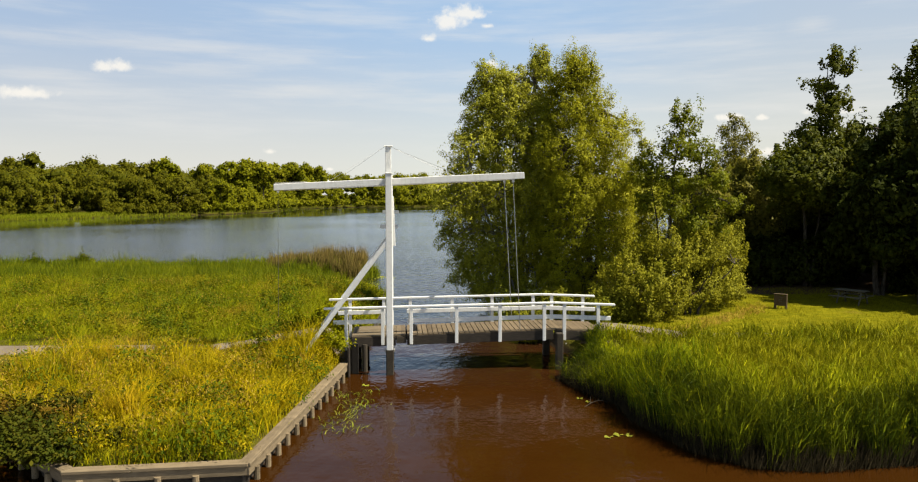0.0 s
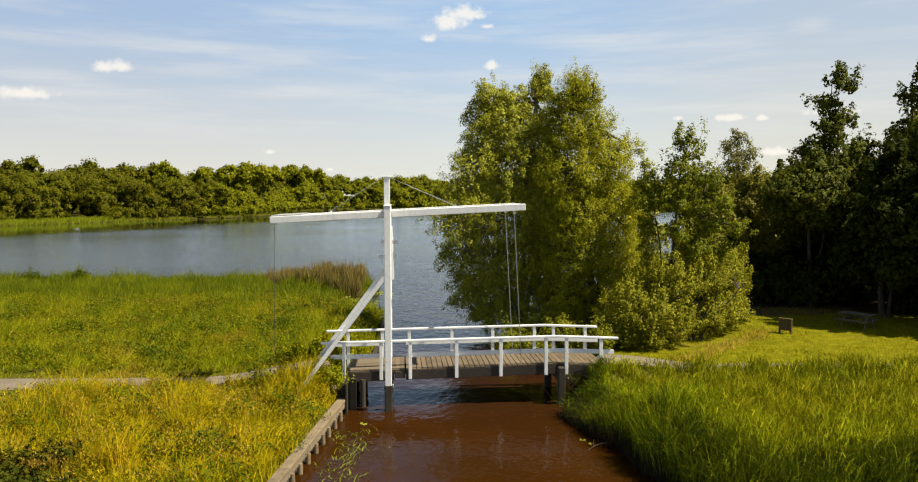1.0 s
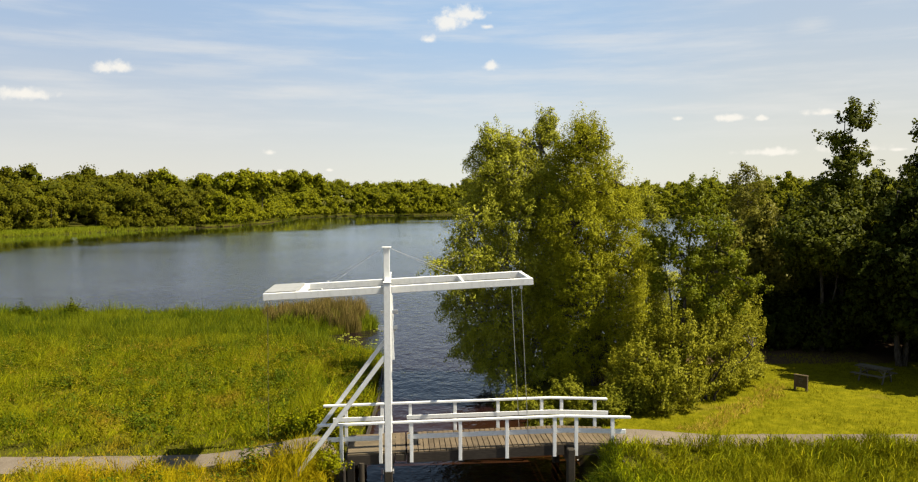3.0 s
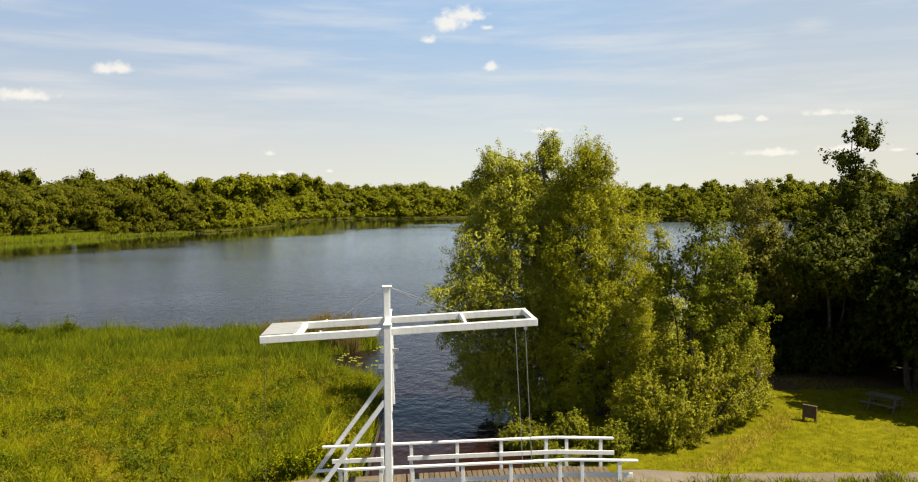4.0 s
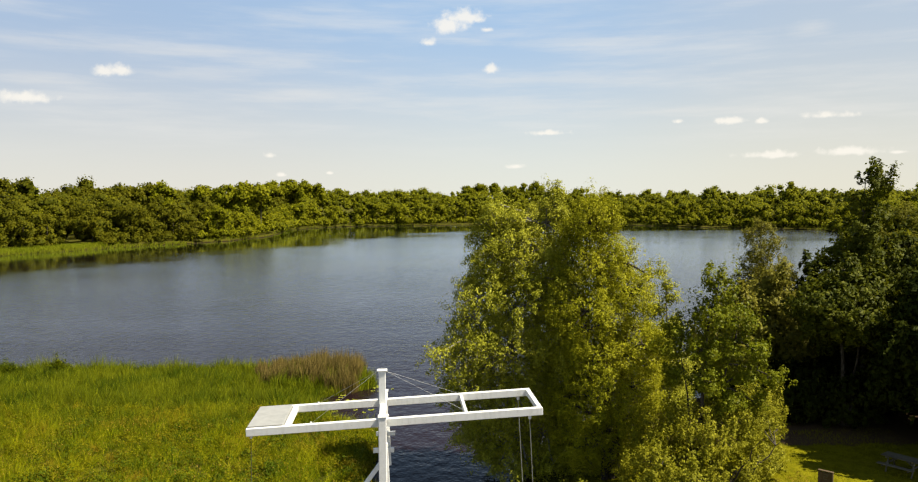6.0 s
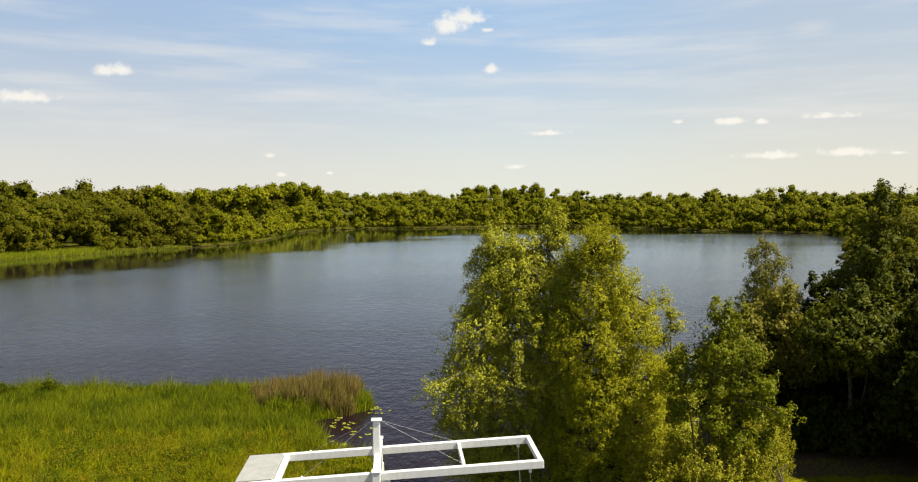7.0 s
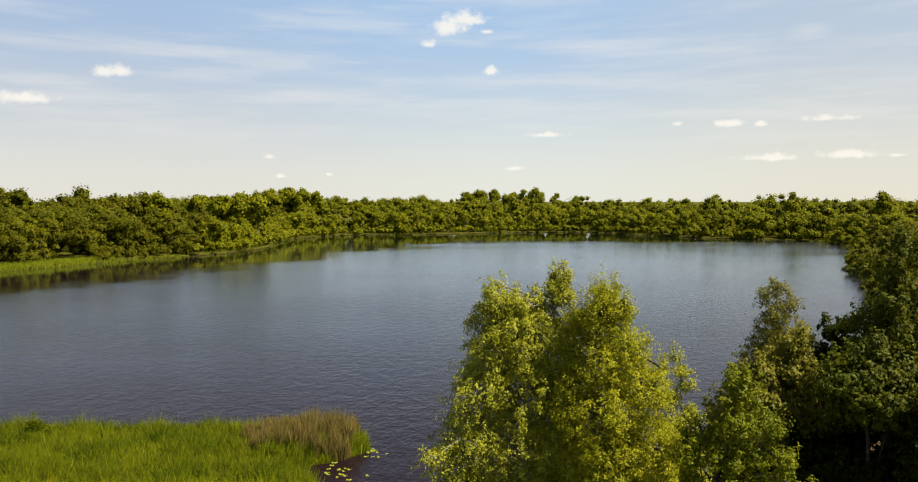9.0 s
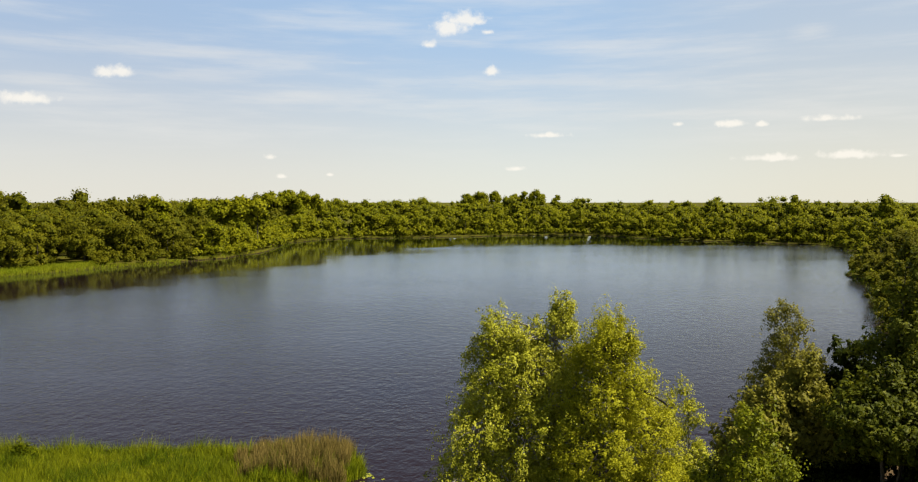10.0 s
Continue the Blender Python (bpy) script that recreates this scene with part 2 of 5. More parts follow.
    lee_side = k.ramp(k.math("ADD", along_side, k.math("MULTIPLY", warp, 0.7)), -153.0, -140.0, (1.0, 0.0))
    lee_far = k.ramp(k.math("ADD", sep.outputs[1], warp), 322.0, 345.0)
    lee = k.math("MAXIMUM", lee_side, lee_far)
    breeze = k.math("MULTIPLY", k.math("MULTIPLY", patch, open_water), k.ramp(lee, 0.0, 1.0, (1.0, 0.16)))
    normal = k.bump(height, k.math("MULTIPLY", breeze, k.ramp(sep.outputs[1], 60.0, 210.0, (1.0, 0.40))), 0.10)
    chop = k.math("MULTIPLY", k.ramp(sep.outputs[1], 60.0, 210.0), k.math("MULTIPLY", breeze, 0.07))
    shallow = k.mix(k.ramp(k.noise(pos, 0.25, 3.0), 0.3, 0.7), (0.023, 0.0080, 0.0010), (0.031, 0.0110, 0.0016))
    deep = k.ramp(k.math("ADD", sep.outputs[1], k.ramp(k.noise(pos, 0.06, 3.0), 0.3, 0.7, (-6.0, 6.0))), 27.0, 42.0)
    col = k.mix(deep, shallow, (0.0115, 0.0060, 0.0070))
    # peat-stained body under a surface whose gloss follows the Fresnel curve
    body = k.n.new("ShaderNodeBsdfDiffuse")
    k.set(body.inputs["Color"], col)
    shine = k.n.new("ShaderNodeBsdfGlossy")
    k.set(shine.inputs["Color"], (0.90, 0.95, 1.0))
    k.set(shine.inputs["Roughness"], k.math("ADD", k.ramp(breeze, 0.05, 1.0, (0.05, 0.10)), chop))
    k.l.new(normal, shine.inputs["Normal"])
    fresnel = k.n.new("ShaderNodeFresnel")
    fresnel.inputs["IOR"].default_value = 1.34
    k.l.new(normal, fresnel.inputs["Normal"])
    both = k.n.new("ShaderNodeMixShader")
    k.l.new(k.math("MINIMUM", k.math("MULTIPLY", k.math("POWER", fresnel.outputs[0], 1.75), 1.85), 1.0), both.inputs[0])
    k.l.new(body.outputs[0], both.inputs[1])
    k.l.new(shine.outputs[0], both.inputs[2])
    k.done(both)

    leaf_material("meadow_grass", (0.032, 0.043, 0.001), (0.192, 0.170, 0.0015), (0.58, 0.40, 0.009), 0.20, 0.30, tint=(0.44, 0.21, 0.015))
    leaf_material("meadow_far", (0.018, 0.032, 0.001), (0.098, 0.128, 0.0015), (0.36, 0.32, 0.007), 0.22, 0.22, tint=(0.30, 0.17, 0.015))
    leaf_material("reed_green", (0.009, 0.019, 0.001), (0.050, 0.074, 0.0015), (0.20, 0.20, 0.006), 0.16, 0.30)
    # two tones of one reed: front face darkened as shade, top and back lit
    leaf_material("bed_reed_shade", (0.008, 0.020, 0.001), (0.050, 0.080, 0.0012), (0.29, 0.29, 0.008), 0.08, 0.35, rough=0.5, spec=0.06)
    leaf_material("bed_reed_lit", (0.028, 0.050, 0.001), (0.130, 0.172, 0.0015), (0.44, 0.41, 0.008), 0.18, 0.35)
    leaf_material("bed_grass", (0.034, 0.048, 0.001), (0.130, 0.142, 0.0015), (0.35, 0.30, 0.007), 0.20, 0.30)
    # dead stems, darkened below their own brown for shade at the reeds' foot
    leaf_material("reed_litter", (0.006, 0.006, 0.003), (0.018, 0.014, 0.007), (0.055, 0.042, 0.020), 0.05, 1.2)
    leaf_material("bramble_leaves", (0.013, 0.022, 0.002), (0.038, 0.050, 0.004), (0.11, 0.09, 0.008), 0.16, 0.8, tint=(0.20, 0.09, 0.010))
    leaf_material("reed_brown", (0.030, 0.027, 0.006), (0.085, 0.066, 0.016), (0.24, 0.17, 0.05), 0.20, 0.5)
    leaf_material("lawn_blades", (0.098, 0.098, 0.002), (0.172, 0.163, 0.003), (0.26, 0.225, 0.006), 0.25, 0.35)
    leaf_material("seed_heads", (0.20, 0.12, 0.012), (0.32, 0.20, 0.022), (0.44, 0.33, 0.07), 0.25, 0.4)
    leaf_material("herb_leaves", (0.035, 0.055, 0.002), (0.115, 0.130, 0.003), (0.28, 0.23, 0.008), 0.24, 0.45, tint=(0.26, 0.15, 0.015))
    leaf_material("meadow_herb_leaves", (0.040, 0.048, 0.001), (0.165, 0.150, 0.002), (0.42, 0.30, 0.008), 0.22, 0.45, tint=(0.36, 0.18, 0.012))
    leaf_material("weed_leaves", (0.024, 0.045, 0.002), (0.060, 0.092, 0.004), (0.14, 0.16, 0.010), 0.22, 0.4)
    leaf_material("birch_leaves", (0.080, 0.087, 0.004), (0.255, 0.262, 0.014), (0.46, 0.44, 0.05), 0.23, 0.35, rough=0.5, spec=0.06)
    leaf_material("grey_birch_leaves", (0.050, 0.052, 0.004), (0.135, 0.128, 0.012), (0.29, 0.26, 0.036), 0.26, 0.35, rough=0.5, spec=0.06)
    leaf_material("willow_leaves", (0.084, 0.090, 0.003), (0.235, 0.240, 0.007), (0.41, 0.38, 0.022), 0.24, 0.35, rough=0.55, spec=0.05)
    leaf_material("shrub_leaves", (0.045, 0.056, 0.004), (0.125, 0.130, 0.008), (0.27, 0.26, 0.022), 0.24, 0.5)
    leaf_material("oak_leaves", (0.040, 0.054, 0.002), (0.118, 0.140, 0.005), (0.27, 0.270, 0.015), 0.30, 0.4, rough=0.45, spec=0.06)
    leaf_material("bush_leaves", (0.065, 0.072, 0.004), (0.188, 0.186, 0.008), (0.37, 0.34, 0.026), 0.24, 0.5, spec=0.06)
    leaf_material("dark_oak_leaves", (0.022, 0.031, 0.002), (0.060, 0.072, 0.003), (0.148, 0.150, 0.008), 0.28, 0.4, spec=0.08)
    # near-black: shade of the wood's edge is put into this leaf colour
    leaf_material("alder_shade_leaves", (0.009, 0.016, 0.002), (0.025, 0.034, 0.003), (0.066, 0.072, 0.008), 0.22, 0.3)
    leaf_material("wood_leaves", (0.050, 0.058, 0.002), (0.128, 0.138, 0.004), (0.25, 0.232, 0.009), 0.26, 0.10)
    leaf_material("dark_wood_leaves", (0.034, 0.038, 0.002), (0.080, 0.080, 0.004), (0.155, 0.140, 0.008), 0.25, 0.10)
    # inner crown masses: the crowns' own shade is put into this dark colour
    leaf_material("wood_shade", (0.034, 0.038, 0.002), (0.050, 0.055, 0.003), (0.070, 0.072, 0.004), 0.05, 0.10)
    leaf_material("far_reeds", (0.05, 0.075, 0.003), (0.105, 0.128, 0.004), (0.18, 0.18, 0.009), 0.25, 0.05)
    leaf_material("lily_leaf", (0.10, 0.14, 0.012), (0.18, 0.21, 0.02), (0.28, 0.28, 0.04), 0.2, 0.6)


build_materials()

# ---- small building helpers ----


def mesh_object(name, data_name, verts, faces_list, material, parent=None, normals=None):
    """An object from arrays of corners and of faces (one array for each number of corners)."""
    me = bpy.data.meshes.new(data_name)
    verts = np.asarray(verts, dtype=np.float32).reshape(-1, 3)
    faces_list = [np.asarray(f, dtype=np.int32) for f in faces_list if len(f)]
    loops = np.concatenate([f.ravel() for f in faces_list])
    totals = np.concatenate([np.full(len(f), f.shape[1], dtype=np.int32) for f in faces_list])
    starts = np.concatenate([[0], np.cumsum(totals)[:-1]]).astype(np.int32)
    me.vertices.add(len(verts))
    me.vertices.foreach_set("co", verts.ravel())
    me.loops.add(len(loops))
    me.loops.foreach_set("vertex_index", loops)
    me.polygons.add(len(totals))
    me.polygons.foreach_set("loop_start", starts)
    me.polygons.foreach_set("loop_total", totals)
    me.update(calc_edges=True)
    if normals is not None:
        me.normals_split_custom_set_from_vertices(normals)
    me.materials.append(MATS[material])
    ob = new(name, me)
    ob.parent = parent
    return ob


def part(name, bm, material, parent=None, label=""):
    """Links a bmesh as one mesh object under a thing or a part."""
    me = bpy.data.meshes.new(name)
    bm.to_mesh(me)
    bm.free()
    me.materials.append(MATS[material])
    ob = new(name, me)
    ob.parent = parent
    if label:
        tagged(ob, label)
    return ob


def thing(name, m, label, category, group="", kind=""):
    ob = new(name)
    ob.empty_display_size = 0.2
    ob.matrix_world = m
    return tagged(ob, label, category, group, kind)


def add_box(bm, size, m=Matrix(), bevel=0.008):
    made = bmesh.ops.create_cube(bm, size=1.0, matrix=m @ Matrix.Diagonal((*size, 1)))
    if bevel:
        edges = list({e for v in made["verts"] for e in v.link_edges})
        bmesh.ops.bevel(bm, geom=edges, offset=bevel, segments=1, affect="EDGES")


def box(size, m=Matrix(), bevel=0.008):
    bm = bmesh.new()
    add_box(bm, size, m, bevel)
    return bm


def stick_pose(p, q):
    """A pose with x along p to q, its z as upright as may be, in the middle."""
    p, q = Vector(p), Vector(q)
    x = (q - p).normalized()
    up = Vector((0, 0, 1)) if abs(x.z) < 0.99 else Vector((0, 1, 0))
    y = up.cross(x).normalized()
    z = x.cross(y)
    m = Matrix((x, y, z)).transposed().to_4x4()
    return Matrix.Translation((p + q) / 2) @ m, (q - p).length


PLACED = {}


def under(ob, parent, m):
    """Places a sub-part by a pose in the frame of its part's own parent."""
    ob.matrix_local = PLACED[parent.name].inverted() @ m
    return ob


def timber(name, p, q, wide, deep, material, parent, label="", bevel=0.01):
    """A squared timber from p to q; its mesh lies along its own x."""
    m, length = stick_pose(p, q)
    ob = part(name, box((length, wide, deep), bevel=bevel), material, parent, label)
    ob.matrix_local = m
    PLACED[ob.name] = m
    return ob


def rod(name, p, q, radius, material, parent, label="", sides=8, taper=1.0):
    m, length = stick_pose(p, q)
    bm = bmesh.new()
    bmesh.ops.create_cone(bm, cap_ends=True, segments=sides, radius1=radius, radius2=radius * taper, depth=length)
    ob = part(name, bm, material, parent, label)
    ob.matrix_local = m @ pose(0, 0, 0, 0, 90, 0)
    return ob


# ---- plan of the water: shorelines in metres ----
SHORE_CHANNEL_LEFT = [(-90, 24), (-40, 22.5), (-16, 20.0), (-11.2, 18.3), (-9.12, 16.42), (-5.0, 17.0), (-4.75, 21.4),
                      (-4.3, 27.7), (-4.2, 33), (-4.45, 40.5), (-4.9, 46), (-5.3, 50.4), (-7.2, 51.3), (-9.0, 52.3),
                      (-9.6, 55), (-11.4, 58.4), (-8.7, 60.2), (-7.4, 61.6), (-7.1, 63), (-8.2, 65), (-10.7, 66),
                      (-20, 66.3), (-30, 66), (-45, 66), (-70, 67), (-130, 75), (-300, 100)]
SHORE_FAR = [(-300, 125), (-150, 150), (-116, 197), (-100, 227), (-89, 243), (-77, 262), (-73.5, 287), (-76, 346),
             (-66, 376), (-56, 387), (-27, 392), (2, 404), (34, 423), (66, 423), (80, 410), (89, 386), (111, 364),
             (133, 350), (151, 332), (149, 309)]
SHORE_RIGHT = [(128, 250), (98, 205), (93, 184), (72, 142), (55, 105), (42, 80), (30, 66), (20, 60), (13, 56), (7, 51.5),
               (3.4, 47), (2.6, 42), (2.9, 37), (3.8, 33.5), (4.4, 31.5), (4.0, 28.6), (3.7, 27.6), (4.3, 25.6),
               (5.1, 24), (5.3, 22), (6.3, 19.3), (7.4, 18.3), (8.7, 18.05), (11.4, 18.5), (30, 19.5), (90, 22),
               (90, -14), (-90, -14)]
WATER = np.array(SHORE_CHANNEL_LEFT + SHORE_FAR + SHORE_RIGHT, dtype=float)


def inland(x, y):
    """Metres from the waterline: positive on land, negative on the water."""
    x, y = np.asarray(x, float).ravel(), np.asarray(y, float).ravel()
    out = np.empty(len(x))
    ax, ay = WATER[:, 0], WATER[:, 1]
    bx, by = np.roll(ax, -1), np.roll(ay, -1)
    for s in range(0, len(x), 20000):
        px, py = x[s:s + 20000, None], y[s:s + 20000, None]
        k = np.clip(((px - ax) * (bx - ax) + (py - ay) * (by - ay)) / ((bx - ax) ** 2 + (by - ay) ** 2), 0, 1)
        d = np.sqrt(((px - ax - k * (bx - ax)) ** 2 + (py - ay - k * (by - ay)) ** 2).min(axis=1))
        cross = ((ay > py) != (by > py)) & (px < (bx - ax) * (py - ay) / np.where(by == ay, 1e-9, by - ay) + ax)
        out[s:s + 20000] = np.where(cross.sum(axis=1) % 2 == 1, -d, d)
    return out


def soft(t):
    t = np.clip(t, 0, 1)
    return t * t * (3 - 2 * t)


def roll_noise(x, y, size, seed):
    """Cheap smooth relief from a few crossed waves, about -1 to 1."""
    r = np.random.RandomState(seed)
    out = 0
    for i in range(7):
        t, f = r.uniform(0, 2 * np.pi), r.uniform(0.6, 1.8) / size
        out = out + np.sin((x * np.cos(t) + y * np.sin(t)) * 2 * np.pi * f + r.uniform(0, 6.3))
    return out / 4.0


def path_middle(x):
    """The footpath's middle, y for each x, on both sides of the bridge."""
    left = 29.35 + 0.25 * soft((x + 18) / 9)
    right = 30.2 + 1.9 * soft((x - 4.5) / 7.5)
    return np.where(x < 0, left, right)


def ground_height(x, y, d=None):
    x, y = np.asarray(x, float).ravel(), np.asarray(y, float).ravel()
    d = inland(x, y) if d is None else d
    quay = (x < -3.5) & (y < 27.6) & (y > 10)
    bank = np.where(quay, soft((d - 0.22) / 0.25), soft((d + 0.1) / 1.5))
    side = np.exp(-np.clip(np.abs(y - path_middle(x)) - 0.8, 0, None) ** 2 / 1.2)
    land = 0.66 + 0.09 * roll_noise(x, y, 9.0, 3) * soft(d / 3) * (1 - side)
    land = land + (0.5 - land) * np.where(quay, soft(1 - d / 1.5), 0)
    ramp = 0.80 * soft((11.0 - np.abs(x - 0.3)) / 6.0)
    land = land + ramp * side * (np.abs(x) > 3)
    bed = -np.clip(-d * 0.8, 0, 1.2) - 0.08
    return np.where(d > -0.1, bed + (land - bed) * bank, bed)


def axis(fine_lo, fine_hi, step, mid_lo, mid_hi, mid_step, far):
    a = [*np.arange(mid_lo, fine_lo, mid_step), *np.arange(fine_lo, fine_hi, step), *np.arange(fine_hi, mid_hi + 1, mid_step)]
    lo, hi = a[0], a[-1]
    outer = [30, 90, 220, 500, 1000, 2000, far]
    return np.array([lo - o for o in reversed(outer)] + a + [hi + o for o in outer])


gx = axis(-42, 38, 0.5, -310, 210, 5, 4300)
gy = axis(14, 70, 0.5, -40, 460, 5, 4300)
XX, YY = np.meshgrid(gx, gy)
ZZ = ground_height(XX, YY)
nx, ny = len(gx), len(gy)
idx = np.arange(nx * ny).reshape(ny, nx)
quads = np.stack([idx[:-1, :-1], idx[:-1, 1:], idx[1:, 1:], idx[1:, :-1]], axis=-1).reshape(-1, 4)
ground = mesh_object("ground", "ground", np.stack([XX.ravel(), YY.ravel(), ZZ], axis=-1), [quads], "earth")
ground.data.polygons.foreach_set("use_smooth", np.ones(len(ground.data.polygons), dtype=bool))
tagged(ground, "grassy peat land round a lake, with sloping banks", "ground", kind="structure")

water = mesh_object("water", "water", [(-700, -300, 0), (700, -300, 0), (700, 700, 0), (-700, 700, 0)], [[(0, 1, 2, 3)]], "water")
tagged(water, "brown peaty lake and channel water with fine ripples", "water", kind="structure")


def footpath(name, x0, x1, label):
    """A gravel ribbon that lies on the ground, with ragged edges."""
    r = np.random.RandomState(5)
    xs = np.arange(x0, x1, 0.3)
    mid = path_middle(xs)
    rows = []
    for f in (-1, -0.5, 0, 0.5, 1):
        y = mid + f * (0.88 + (0.03 * r.randn(len(xs)) if abs(f) == 1 else 0))
        z = ground_height(xs, y) + (0.035 if abs(f) < 1 else 0.006)
        rows.append(np.stack([xs, y, z], axis=-1))
    n = len(xs)
    f = [(i * n + j, i * n + j + 1, (i + 1) * n + j + 1, (i + 1) * n + j) for i in range(4) for j in range(n - 1)]
    ob = mesh_object(name, name, np.concatenate(rows), [f], "path_gravel")
    return tagged(ob, label, "footpath", kind="structure")


footpath("path_left", -45, -4.1, "pale sandy footpath through tall grass to the bridge")
footpath("path_right", 4.9, 60, "pale sandy footpath along the mown lawn")

# ---- the drawbridge ----
# Its own frame: u along the bridge, v across it (away), z above the water.
bridge = thing("drawbridge", pose(0.2, 29.88, 0, 0, 0, 5), "white-painted wooden drawbridge with a balance beam over a channel", "bridge")
MAST_U = -3.08


def deck_z(u):
    return 1.37 + 0.0215 * (u + 4.4) if u < 3.35 else 1.537 - 0.06 * (u - 3.35)


def rail_z(u):
    return 2.506 + 0.013 * (u + 5.65) if u < 3.34 else 2.623 - 0.046 * (u - 3.34)


def beam_top(u):
    return 7.225 + 0.0476 * (u + 7.37)


def build_bridge():
    rnd = random.Random(4)
    # portal: two masts on piles, the cross head and the king post
    for s in (-1, 1):
        mast = timber("mast", (MAST_U, s * 1.60, 0.95), (MAST_U, s * 1.60, 7.60), 0.25, 0.25, "white_paint", bridge, bevel=0.018)
        cap = part("mast_cap", box((0.29, 0.29, 0.035), bevel=0.012), "white_paint", mast)
        under(cap, mast, pose(MAST_U, s * 1.60, 7.617))
        pile = timber("support_post", (MAST_U, s * 1.60, -1.1), (MAST_U, s * 1.60, 0.96), 0.29, 0.27, "pile_wood", bridge, "dark wet timber pile", bevel=0.03)
        for du in (-0.17, 0.17):
            clamp = part("clamp", box((0.05, 0.2, 0.12), bevel=0.012), "galvanised", pile, "pale iron clamp")
            under(clamp, pile, pose(MAST_U + du, s * 1.60, 0.93))
        timber("strut", (MAST_U - 0.10, s * 1.66, 5.02), (-6.35, s * 1.66, 0.80), 0.11, 0.155, "white_paint", bridge, bevel=0.012)
        timber("knee_block", (MAST_U + 0.10, s * 1.60, 6.75), (MAST_U + 0.18, s * 1.60, 4.9), 0.12, 0.10, "white_paint", bridge)
    timber("cross_head", (MAST_U, -1.47, 7.50), (MAST_U, 1.47, 7.50), 0.22, 0.20, "white_paint", bridge, bevel=0.015)
    timber("tie_beam", (MAST_U - 0.40, 1.47, 5.50), (MAST_U + 0.34, 1.47, 5.50), 0.09, 0.17, "white_paint", bridge)
    timber("tie_beam", (MAST_U - 0.30, 1.47, 6.10), (MAST_U + 0.38, 1.47, 6.10), 0.09, 0.14, "white_paint", bridge)
    king = timber("king_post", (MAST_U - 0.03, 0, 7.40), (MAST_U - 0.03, 0, 8.70), 0.23, 0.21, "white_paint", bridge, bevel=0.015)
    cap = part("post_cap", box((0.34, 0.28, 0.04), bevel=0.012), "white_paint", king)
    under(cap, king, pose(MAST_U - 0.03, 0, 8.72))

    # balance frame: two long beams, cross pieces, the counterweight's lid
    for s in (-1, 1):
        beam = timber("balance_beam", (-7.37, s * 1.20, beam_top(-7.37) - 0.125), (2.10, s * 1.20, beam_top(2.10) - 0.125), 0.17, 0.25,
                      "white_paint", bridge, bevel=0.014)
        eye = part("hook_block", box((0.09, 0.09, 0.13), bevel=0.015), "white_paint", beam)
        under(eye, beam, pose(1.68, s * 1.20, beam_top(1.68) - 0.31))
    for u, w in ((-6.12, 0.16), (-0.38, 0.10), (2.02, 0.15)):
        timber("cross_piece", (u, -1.115, beam_top(u) - 0.10), (u, 1.115, beam_top(u) - 0.10), w, 0.18, "white_paint", bridge)
    slope = math.degrees(math.atan(0.0476))
    lid = part("counterweight_box", box((1.14, 2.22, 0.22), bevel=0.01), "grey_sheet", bridge, "shallow counterweight box with a pale grey lid")
    lid.matrix_local = pose(-6.79, 0, beam_top(-6.79) - 0.10, 0, -slope, 0)
    sheet = part("lid", box((1.10, 2.34, 0.025), bevel=0.006), "grey_sheet", lid)
    sheet.matrix_local = pose(0, 0, 0.128)
    # hanging rods, rope and stays
    for s in (-1, 1):
        rod("lifting_rod", (1.68, s * 1.20, beam_top(1.68) - 0.36), (2.00, 0.1 + s * 1.10, deck_z(2.0) + 0.02), 0.013, "galvanised", bridge, "thin grey lifting rod")
        rod("stay_wire", (MAST_U + 0.08, 0, 8.69), (-0.38, s * 1.08, beam_top(-0.38)), 0.006, "galvanised", bridge)
        rod("stay_wire", (MAST_U - 0.18, 0, 8.69), (-5.35, s * 1.18, beam_top(-5.35)), 0.004, "galvanised", bridge)
        peg = part("peg", box((0.06, 0.06, 0.07), bevel=0.01), "white_paint", bridge)
        peg.matrix_local = pose(-5.35, s * 1.18, beam_top(-5.35) + 0.02)
    rod("pull_rope", (-7.22, -1.20, beam_top(-7.2) - 0.24), (-7.28, -1.20, 2.2), 0.007, "dark_rope", bridge, "dark pull rope")
    eye = part("rope_eye", box((0.08, 0.08, 0.1), bevel=0.02), "white_paint", bridge)
    eye.matrix_local = pose(-7.22, -1.2, beam_top(-7.2) - 0.29)

    # deck girders and piles
    for s in (-1, 1):
        for u0, u1 in ((-4.55, -2.86), (-2.42, 3.32), (3.38, 5.30)):
            timber("girder", (u0, 0.12 + s * 1.06, deck_z(u0) - 0.235), (u1, 0.12 + s * 1.06, deck_z(u1 - 0.01) - 0.235), 0.13, 0.36, "tarred_wood", bridge, "dark tarred side girder")
        block = part("hinge_block", box((0.40, 0.16, 0.26), bevel=0.02), "pile_wood", bridge)
        block.matrix_local = pose(-2.64, 0.12 + s * 1.07, deck_z(-2.6) - 0.20)
        for u in (-4.42, 3.52):
            timber("support_post", (u, 0.12 + s * 1.32, -1.1), (u, 0.12 + s * 1.32, 1.42 if u > 0 else 1.12), 0.27, 0.29, "pile_wood", bridge, "dark wet timber pile", bevel=0.03)
        rod("support_post", (-4.05, s * 1.0, -1.1), (-4.05, s * 1.0, 1.05), 0.10, "pile_wood", bridge, "dark wet timber pile", sides=10)
